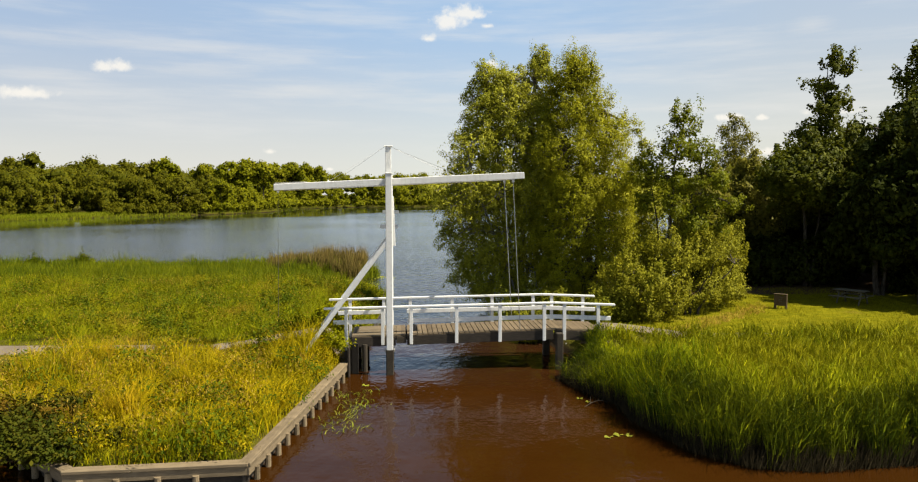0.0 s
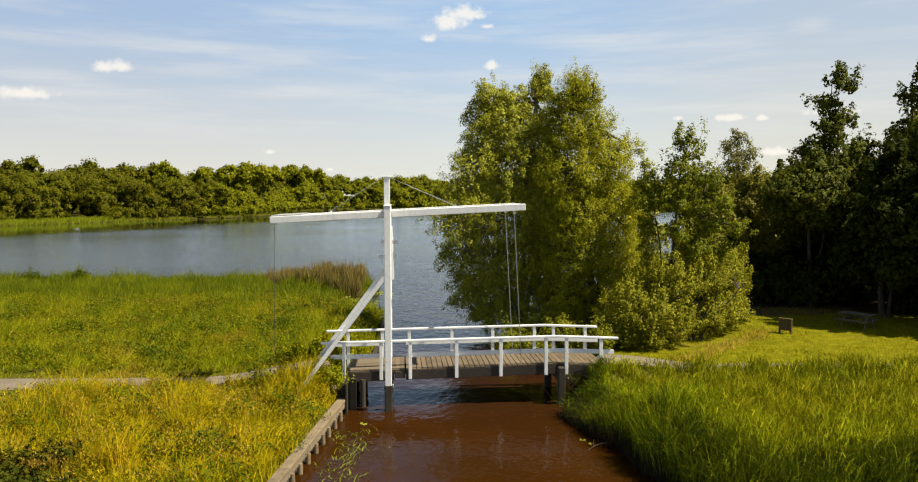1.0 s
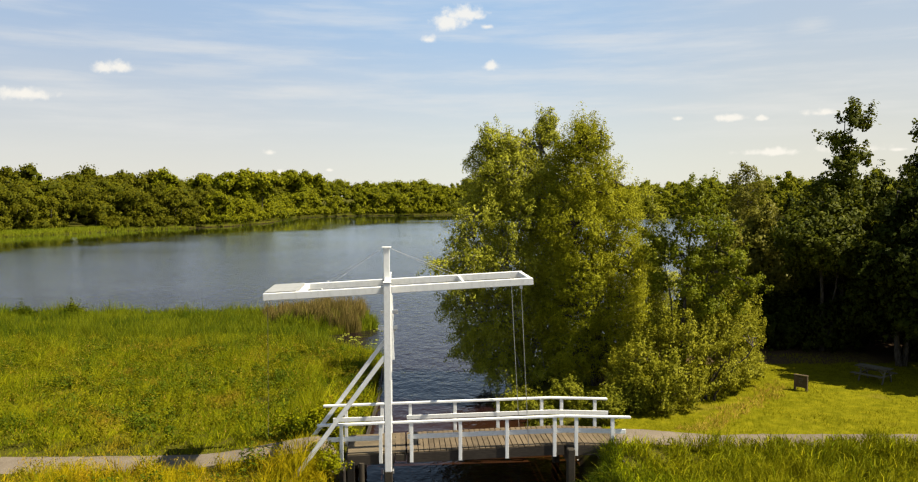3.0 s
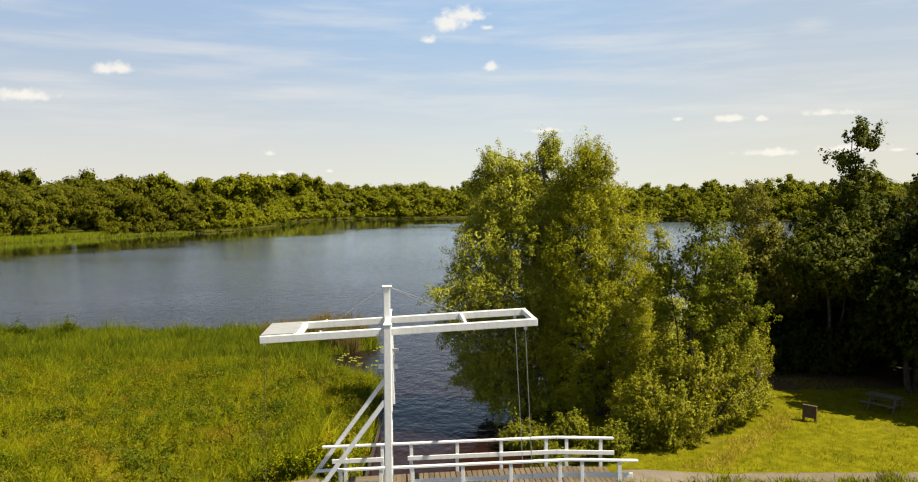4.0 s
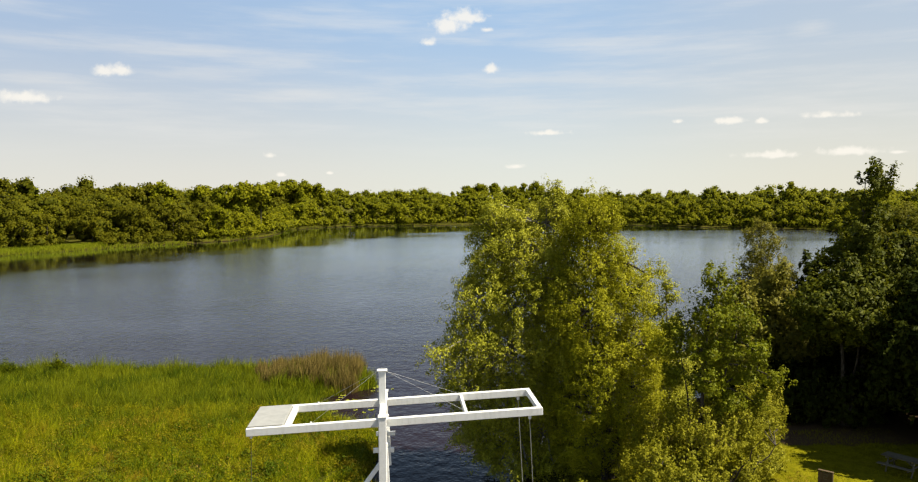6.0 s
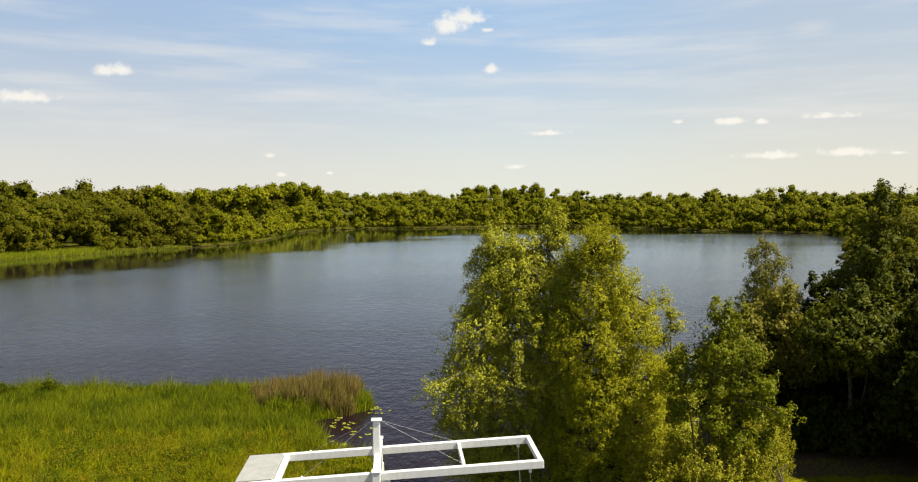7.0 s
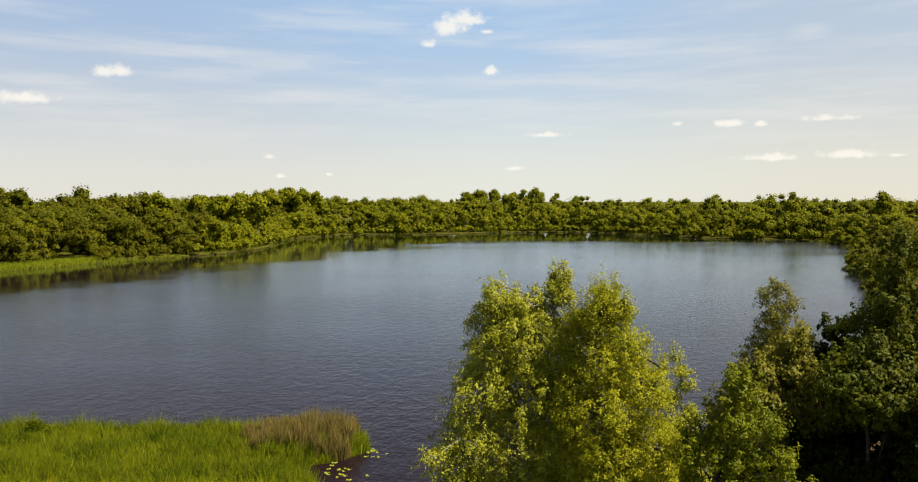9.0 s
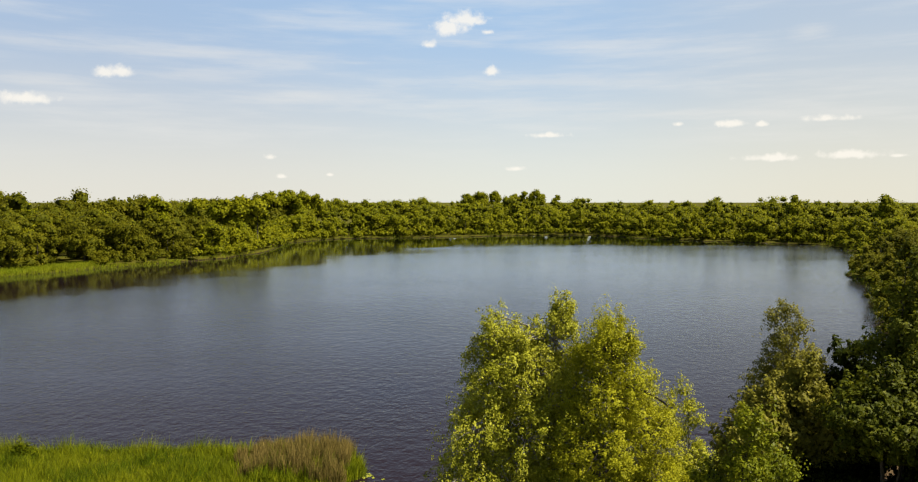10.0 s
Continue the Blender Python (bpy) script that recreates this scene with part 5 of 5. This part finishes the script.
def spots(seed, x0, x1, y0, y1, per, dmin=0.3, keep=None):
    rng = np.random.RandomState(seed)
    n = int((x1 - x0) * (y1 - y0) * per)
    x, y = rng.uniform(x0, x1, n), rng.uniform(y0, y1, n)
    m = (x > -0.63 * y - 2.0) & (x < 0.63 * y + 2.0)
    m &= np.abs(y - path_middle(x)) > 0.80 + 0.25 * rng.rand(n)
    m &= ~((np.abs(x - 0.2) < 4.75) & (np.abs(y - 29.9) < 1.7))
    if keep is not None:
        m &= keep(x, y)
    x, y = x[m], y[m]
    d = inland(x, y)
    m = d > dmin
    x, y, d = x[m], y[m], d[m]
    return x, y, ground_height(x, y, d), d


def tussock(x, y, seed, cell=0.42):
    """Height factor of tussocks: high in the middle of scattered clumps, low between them; and the way out from the middle."""
    r = np.random.RandomState(seed)
    i, j = np.floor(x / cell).astype(int), np.floor(y / cell).astype(int)
    best, way = np.full(len(x), 9.0), np.zeros(len(x))
    table = r.uniform(0.1, 0.9, (64, 64, 2))
    for di in (-1, 0, 1):
        for dj in (-1, 0, 1):
            o = table[(i + di) % 64, (j + dj) % 64]
            dx, dy = x - (i + di + o[:, 0]) * cell, y - (j + dj + o[:, 1]) * cell
            d = np.hypot(dx, dy) / cell
            way = np.where(d < best, np.arctan2(dy, dx), way)
            best = np.minimum(best, d)
    return 1.25 - 1.05 * best, way


def patches(x, y, size, seed):
    return soft(0.5 + 0.9 * roll_noise(x, y, size, seed))


def grow():
    rng = np.random.RandomState(2)
    near = lambda x, y: y < 29.5
    x, y, z, d = spots(1, -16, -4.2, 16.8, 29.0, 400, 0.28)
    p = patches(x, y, 3.2, 8)
    h = (0.44 + 0.46 * p) * rng.uniform(0.6, 1.3, len(x)) * (0.65 + 0.35 * soft(d / 1.0))
    h *= 1 + 0.2 * soft((-8 - x) / 3)
    h *= 1 + 0.55 * soft(1 - np.hypot(x + 5.6, y - 28.2) / 2.6)
    h *= 1 + 0.08 * soft((y - 26.4) / 1.5) * soft((-7.5 - x) / 2.0)
    h *= 0.72 + 0.28 * soft((path_middle(x) - y - 0.8) / 1.8)
    h *= (0.35 + 0.65 * soft((patches(x, y, 1.5, 71) - 0.10) / 0.25)) * (0.8 + 0.45 * patches(x, y, 4.5, 72))
    green = rng.rand(len(x)) < 0.85 * soft((2.0 - d) / 1.4) * soft((20.5 - y) / 1.5) + 0.5 * patches(x, y, 2.4, 73) * soft((-9 - x) / 3)
    blades("meadow_grass", x[~green], y[~green], z[~green], h[~green] * 0.95, 0.021, 0.7, "meadow_grass", 3, "tall yellow-green meadow grass by the quay", "grass", cell=0.75, curl=0.6)
    blades("meadow_grass", x[green], y[green], z[green], h[green] * 0.9, 0.022, 0.6, "bed_grass", 74, "lush green grass along the quay's edge", "grass", cell=0.6, curl=0.5)
    x, y, z, d = spots(4, -33, -4.2, 30.0, 54, 190, 0.15, lambda x, y: np.random.RandomState(44).rand(len(x)) < (55.5 - y) / 7)
    p = patches(x, y, 5.0, 9)
    edge = soft((y - path_middle(x) - 0.8) / 3.0)
    h = (0.38 + 0.46 * p) * rng.uniform(0.7, 1.25, len(x)) * (0.55 + 0.45 * edge)
    h *= (0.4 + 0.6 * soft((patches(x, y, 2.0, 75) - 0.10) / 0.25)) * (1 + 0.9 * soft(1 - np.hypot((x + 7.2) / 2.2, (y - 36.2) / 1.8)))
    blades("meadow_grass", x, y, z, h, 0.040, 0.75, "meadow_far", 5, "tall mixed meadow grass behind the footpath", "grass", cell=0.95, simple=True)
    brown = lambda x, y: (x > -15.4 - 1.2 * roll_noise(x, y, 3.0, 41)) & (x < -8.1) & (y > 59.6) & (patches(x, y, 1.3, 42) > 0.15)
    x, y, z, d = spots(6, -44, -5, 43, 67, 190, -0.25, lambda x, y: ~brown(x, y) & (np.random.RandomState(45).rand(len(x)) < (y - 42) / 9))
    p = patches(x, y, 6.0, 10)
    h = (0.60 + 0.42 * p + 0.35 * soft(1 - d / 2.5)) * rng.uniform(0.55, 1.25, len(x)) * (0.6 + 0.4 * soft((y - 46) / 8)) * (0.65 + 0.5 * patches(x, y, 1.7, 78))
    blades("reeds", x, y, z, h, 0.05, 0.62, "reed_green", 7, "bright green reeds on the lake side of the meadow", "reeds", cell=0.8, simple=True)
    x, y, z, d = spots(8, -20, -7, 58.5, 67, 520, -0.35, brown)
    h = rng.uniform(1.1, 2.2, len(x)) * (0.7 + 0.3 * soft((x + 14) / 3))
    blades("old_reeds", x, y, z, h, 0.034, 0.22, "reed_brown", 9, "stand of tall brown old reeds at the point", "reeds", cell=0.9)
    x, y, z, d = spots(28, -14, -7.2, 58.5, 66, 150, -0.3)
    blades("reeds", x, y, z, rng.uniform(0.6, 1.35, len(x)), 0.045, 0.3, "reed_green", 29, "green reeds among the old brown ones", "reeds", cell=0.8)
    # the reed bed beside the channel
    x, y, z, d = spots(10, 3.4, 20.5, 17.2, 31.2, 620, 0.12, lambda x, y: (y < path_middle(x) - 0.85) & (patches(x, y, 1.1, 31) > 0.10))
    p = patches(x, y, 2.6, 11)
    inner = soft(d / 7.0)
    h = (1.38 - 0.72 * inner + 0.42 * p * (0.5 + inner)) * rng.uniform(0.6, 1.25, len(x)) * (0.8 + 0.2 * soft((path_middle(x) - y - 0.8) / 2.2))
    h *= 0.82 + 0.18 * soft((29.6 - y) / 4)
    h *= 1 - 0.64 * soft((y - 23.6) / 3.0) * soft((10.0 - x) / 3.0)
    back = rng.rand(len(x)) < soft((d + 0.8 * roll_noise(x, y, 3.0, 51) - 0.4) / 3.6) * 0.95
    over = 0.28 * soft(1 - d / 1.3)
    x, y = x - 0.6 * over * rng.rand(len(x)), y - over * rng.rand(len(x))
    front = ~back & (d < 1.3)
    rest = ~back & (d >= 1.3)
    # front below y 22 takes the shade-toned colour, other reeds the lit tone
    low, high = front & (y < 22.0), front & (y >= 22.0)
    blades("reeds", x[high], y[high], z[high], h[high], 0.020, 0.34, "bed_reed_lit", 13, "bright green reeds beside the bridge", "reeds", curl=0.5, comb=0.3, wind=(-0.06, -0.10), rise=0.25)
    blades("reeds", x[low], y[low], z[low], h[low], 0.020, 0.34, "bed_reed_shade", 12, "dense green reeds leaning over the channel, front shade in their colour", "reeds", curl=0.5, comb=0.3, wind=(-0.06, -0.16), rise=0.12)
    blades("reeds", x[rest], y[rest], z[rest], h[rest], 0.020, 0.30, "bed_reed_lit", 35, "dense bright green reed bed beside the channel", "reeds", curl=0.5, comb=0.5, cell=0.7)
    blades("tall_grass", x[back], y[back], z[back], h[back] * 0.95, 0.020, 0.34, "bed_grass", 27, "tall yellow-green grass behind the reeds", "grass", curl=0.4, comb=0.4, cell=0.7)
    pick = np.flatnonzero(~front & (rng.rand(len(x)) < 0.42))
    for seed, chosen, material in ((76, pick[~back[pick]], "bed_reed_lit"), (77, pick[back[pick]], "bed_grass")):
        blades("reed_leaves", x[chosen], y[chosen], z[chosen] + h[chosen] * rng.uniform(0.45, 0.85, len(chosen)), rng.uniform(0.16, 0.40, len(chosen)), 0.026, 1.15,
               material, seed, "broad leaves arching out of the reed bed", "reeds", curl=0.9)
    x, y, z, h, d = x[front], y[front], z[front], h[front], d[front]
    # the reeds' own long leaves, arching outward from the upper stem
    pick = np.concatenate([np.flatnonzero(rng.rand(len(x)) < share) for share in (0.8, 0.5)])
    lean = 0.20 * soft(1 - d[pick] / 1.3) * rng.uniform(0.3, 1.0, len(pick))
    blades("reed_leaves", x[pick] - 0.3 * lean, y[pick] - lean, z[pick] + h[pick] * rng.uniform(0.30, 0.70, len(pick)), rng.uniform(0.22, 0.50, len(pick)), 0.026, 1.15, "bed_reed_shade", 36, "long pointed leaves of the reed bed", "reeds", curl=0.8, wind=(-0.05, -0.15), rise=0.2)
    # wet dead stems at the foot of the reeds, near-black for the shade there
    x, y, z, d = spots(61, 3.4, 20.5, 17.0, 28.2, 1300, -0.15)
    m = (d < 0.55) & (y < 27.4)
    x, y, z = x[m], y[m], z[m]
    blades("reed_litter", x, y, z, rng.uniform(0.3, 0.85, len(x)), 0.024, 0.30, "reed_litter", 62, "wet dead reed stems at the waterline, reed shade in their dark colour", "reeds", wind=(-0.05, -0.3), simple=True)
    # mown lawn
    x, y, z, d = spots(13, 5, 25, 32.0, 49, 120, 0.6, lambda x, y: y > path_middle(x) + 0.8)
    blades("lawn_grass", x, y, z, rng.uniform(0.05, 0.12, len(x)) * (1 + 0.8 * patches(x, y, 4, 12)), 0.03, 0.8, "lawn_blades", 14, "short mown sunlit grass", "grass", simple=True)
    # dry grass round the foot of the willow bush
    x, y, z, d = spots(81, 6.5, 16.5, 33.0, 42, 160, 0.6, lambda x, y: np.abs(((x - 11.4) * 0.75 - (y - 38.2) * 0.66) - 2.0) < 0.55 + 0.4 * roll_noise(x, y, 1.5, 82))
    blades("dry_grass", x, y, z, rng.uniform(0.10, 0.34, len(x)), 0.03, 0.9, "seed_heads", 83, "dry straw-coloured grass at the bush's foot", "grass", cell=0.5, simple=True)
    # seed heads and weeds among the tall grass
    for seed, x0, x1, y0, y1, per, lo, hi in ((15, -16, -4.4, 17.0, 28.4, 60, 0.45, 0.85), (16, -32, -4.4, 30.5, 49, 10, 0.5, 0.85)):
        x, y, z, d = spots(seed, x0, x1, y0, y1, per, 0.35, lambda x, y: patches(x, y, 3.5, 13) > 0.35)
        r = np.random.RandomState(seed)
        c = np.stack([x, y, z + r.uniform(lo, hi, len(x))], axis=-1)
        v, f, nv = leaf_arrays(r, c, 0.09, -0.8, 0.35, 0.0)
        ob = mesh_object("seed_heads", "seed_heads", v, [f], "seed_heads")
        tagged(ob, "straw-coloured and rusty seed heads of meadow plants", "grass", kind="stuff")
    for seed, x0, x1, y0, y1, per in ((17, -16, -4.4, 17.0, 29.0, 1.3), (18, -30, -4.4, 31.5, 50, 1.1)):
        x, y, z, d = spots(seed, x0, x1, y0, y1, per, 0.3, lambda x, y: (patches(x, y, 4.5, 21) > 0.55) | (np.hypot((x + 14.5) / 3.6, (y - 40.2) / 2.4) < 1))
        r = np.random.RandomState(seed)
        wide, n = r.uniform(0.2, 0.62, len(x)), 80
        way = r.normal(size=(len(x), n, 3))
        way /= np.linalg.norm(way, axis=2, keepdims=True)
        way[:, :, 2] = np.abs(way[:, :, 2])
        c = (np.stack([x, y, z + 0.15], axis=-1)[:, None] + way * (wide[:, None] * r.uniform(0.6, 1.1, (len(x), n)))[:, :, None] * np.array([1, 1, 1.35])).reshape(-1, 3)
        v, f, nv = leaf_arrays(r, c, 0.12, 0.1, 0.5, 0.5, way.reshape(-1, 3))
        ob = mesh_object("weeds", "weeds", v, [f], "weed_leaves")
        tagged(ob, "dark broad-leaved weeds in the meadow", "weeds", kind="stuff")
    # leafy herbs between the grasses
    for seed, x0, x1, y0, y1, per, n, size in ((37, -16, -4.4, 17.0, 29.0, 4.6, 60, 0.085), (38, -32, -4.4, 30.8, 53, 5.0, 44, 0.10)):
        x, y, z, d = spots(seed, x0, x1, y0, y1, per, 0.3, lambda x, y: patches(x, y, 3.0, 24) > 0.22)
        r = np.random.RandomState(seed)
        wide = r.uniform(0.14, 0.42, len(x))
        way = r.normal(size=(len(x), n, 3))
        way /= np.linalg.norm(way, axis=2, keepdims=True)
        way[:, :, 2] = np.abs(way[:, :, 2])
        c = (np.stack([x, y, z + 0.22], axis=-1)[:, None] + way * (wide[:, None] * r.uniform(0.5, 1.15, (len(x), n)))[:, :, None] * np.array([1, 1, 1.4])).reshape(-1, 3)
        v, f, nv = leaf_arrays(r, c, size, 0.0, 0.4, 0.5, way.reshape(-1, 3))
        ob = mesh_object("meadow_herbs", "meadow_herbs", v, [f], "meadow_herb_leaves" if y1 < 30 else "herb_leaves", None, nv)
        tagged(ob, "leafy yellow-green herbs among the meadow grass", "herbs", kind="stuff")
    # reed fringe of the far shore
    r = np.random.RandomState(19)
    x, y = r.uniform(-330, 170, 300000), r.uniform(110, 430, 300000)
    x, y = np.concatenate([x, r.uniform(-190, -88, 150000)]), np.concatenate([y, r.uniform(130, 245, 150000)])
    m = (np.abs(x) < 0.64 * y + 8)
    x, y = x[m], y[m]
    d = inland(x, y)
    wide = np.where((x < -105) & (y < 240), 13.0, np.maximum(1.3, -1.5 + 6.0 * patches(x, y, 40, 22)))
    m = (d > -0.8) & (d < wide)
    x, y, d = x[m], y[m], d[m]
    blades("far_reeds", x, y, ground_height(x, y, d), r.uniform(0.6, 1.3, len(x)), 0.16, 0.6, "far_reeds", 23, "pale green reed fringe of the far shore", "reeds", simple=True)


grow()

# ---- floating leaves ----


def lily_pads():
    bm = bmesh.new()
    ring = [bm.verts.new((0.0, 0.0, 0.0))]
    for i in range(13):
        a = radians(14 + i * 332 / 12)
        ring.append(bm.verts.new((math.cos(a), math.sin(a), 0.03 * math.sin(3 * a))))
    for i in range(1, 13):
        bm.faces.new((ring[0], ring[i], ring[i + 1]))
    made = None
    rnd = random.Random(12)
    places = [(4.15, 20.55, 0.13), (4.45, 20.75, 0.15), (4.75, 20.72, 0.13), (3.95, 24.6, 0.1), (4.15, 24.2, 0.09), (-3.45, 26.35, 0.14)]
    for i in range(28):
        places.append((rnd.uniform(-9.3, -6.4), rnd.uniform(52.0, 59.5), rnd.uniform(0.12, 0.22)))
    for i in range(9):
        places.append((rnd.uniform(-7.0, -5.6), rnd.uniform(60.0, 62.5), rnd.uniform(0.13, 0.2)))
    for x, y, r in places:
        if inland([x], [y])[0] > -0.15:
            continue
        if made is None:
            made = part("lily_pad", bm, "lily_leaf")
            ob = made
        else:
            ob = new("lily_pad", made.data)
        ob.matrix_world = pose(x, y, 0.012, 0, 0, rnd.uniform(0, 360)) @ Matrix.Diagonal((r, r, 1, 1))
        tagged(ob, "yellow-green lily pad floating on the water", "lily pad", "lily pads")
    # loose water grass that trails beside the quay
    rng = np.random.RandomState(6)
    n = 240
    x, y = rng.normal(-3.5, 0.38, n), rng.uniform(20.8, 25.6, n)
    x += 0.25 * np.sin(y * 2.2)
    blades("water_grass", x, y, np.full(n, 0.02), rng.uniform(0.05, 0.20, n), 0.030, 2.2, "lily_leaf", 25, "sparse grass blades lying on the channel water", "grass")


lily_pads()


def fallen_twig():
    """A dead alder twig that lies half in the water by the reeds."""
    twig = thing("fallen_twig", pose(4.35, 23.9, 0.02, 0, 0, 25), "thin bare dead twig lying in the channel water", "twig")
    main = [(-0.45, -0.06, -0.03), (-0.15, 0.0, 0.06), (0.15, 0.03, 0.10), (0.50, -0.02, 0.02)]
    wood = Wood()
    wood.add(main, [0.016, 0.014, 0.011, 0.006], 6)
    mesh_object("stem", "twig_stem", wood.v, [wood.f], "bark", twig)
    for a, b, c in (((-0.2, 0, 0.05), (-0.1, 0.14, 0.14), (0.02, 0.30, 0.16)), ((0.1, 0.03, 0.09), (0.2, -0.12, 0.12), (0.34, -0.22, 0.04)), ((0.28, 0.01, 0.07), (0.38, 0.10, 0.15), (0.50, 0.16, 0.22))):
        wood = Wood()
        wood.add([a, b, c], [0.009, 0.007, 0.004], 5)
        mesh_object("side_twig", "side_twig", wood.v, [wood.f], "bark", twig)


fallen_twig()
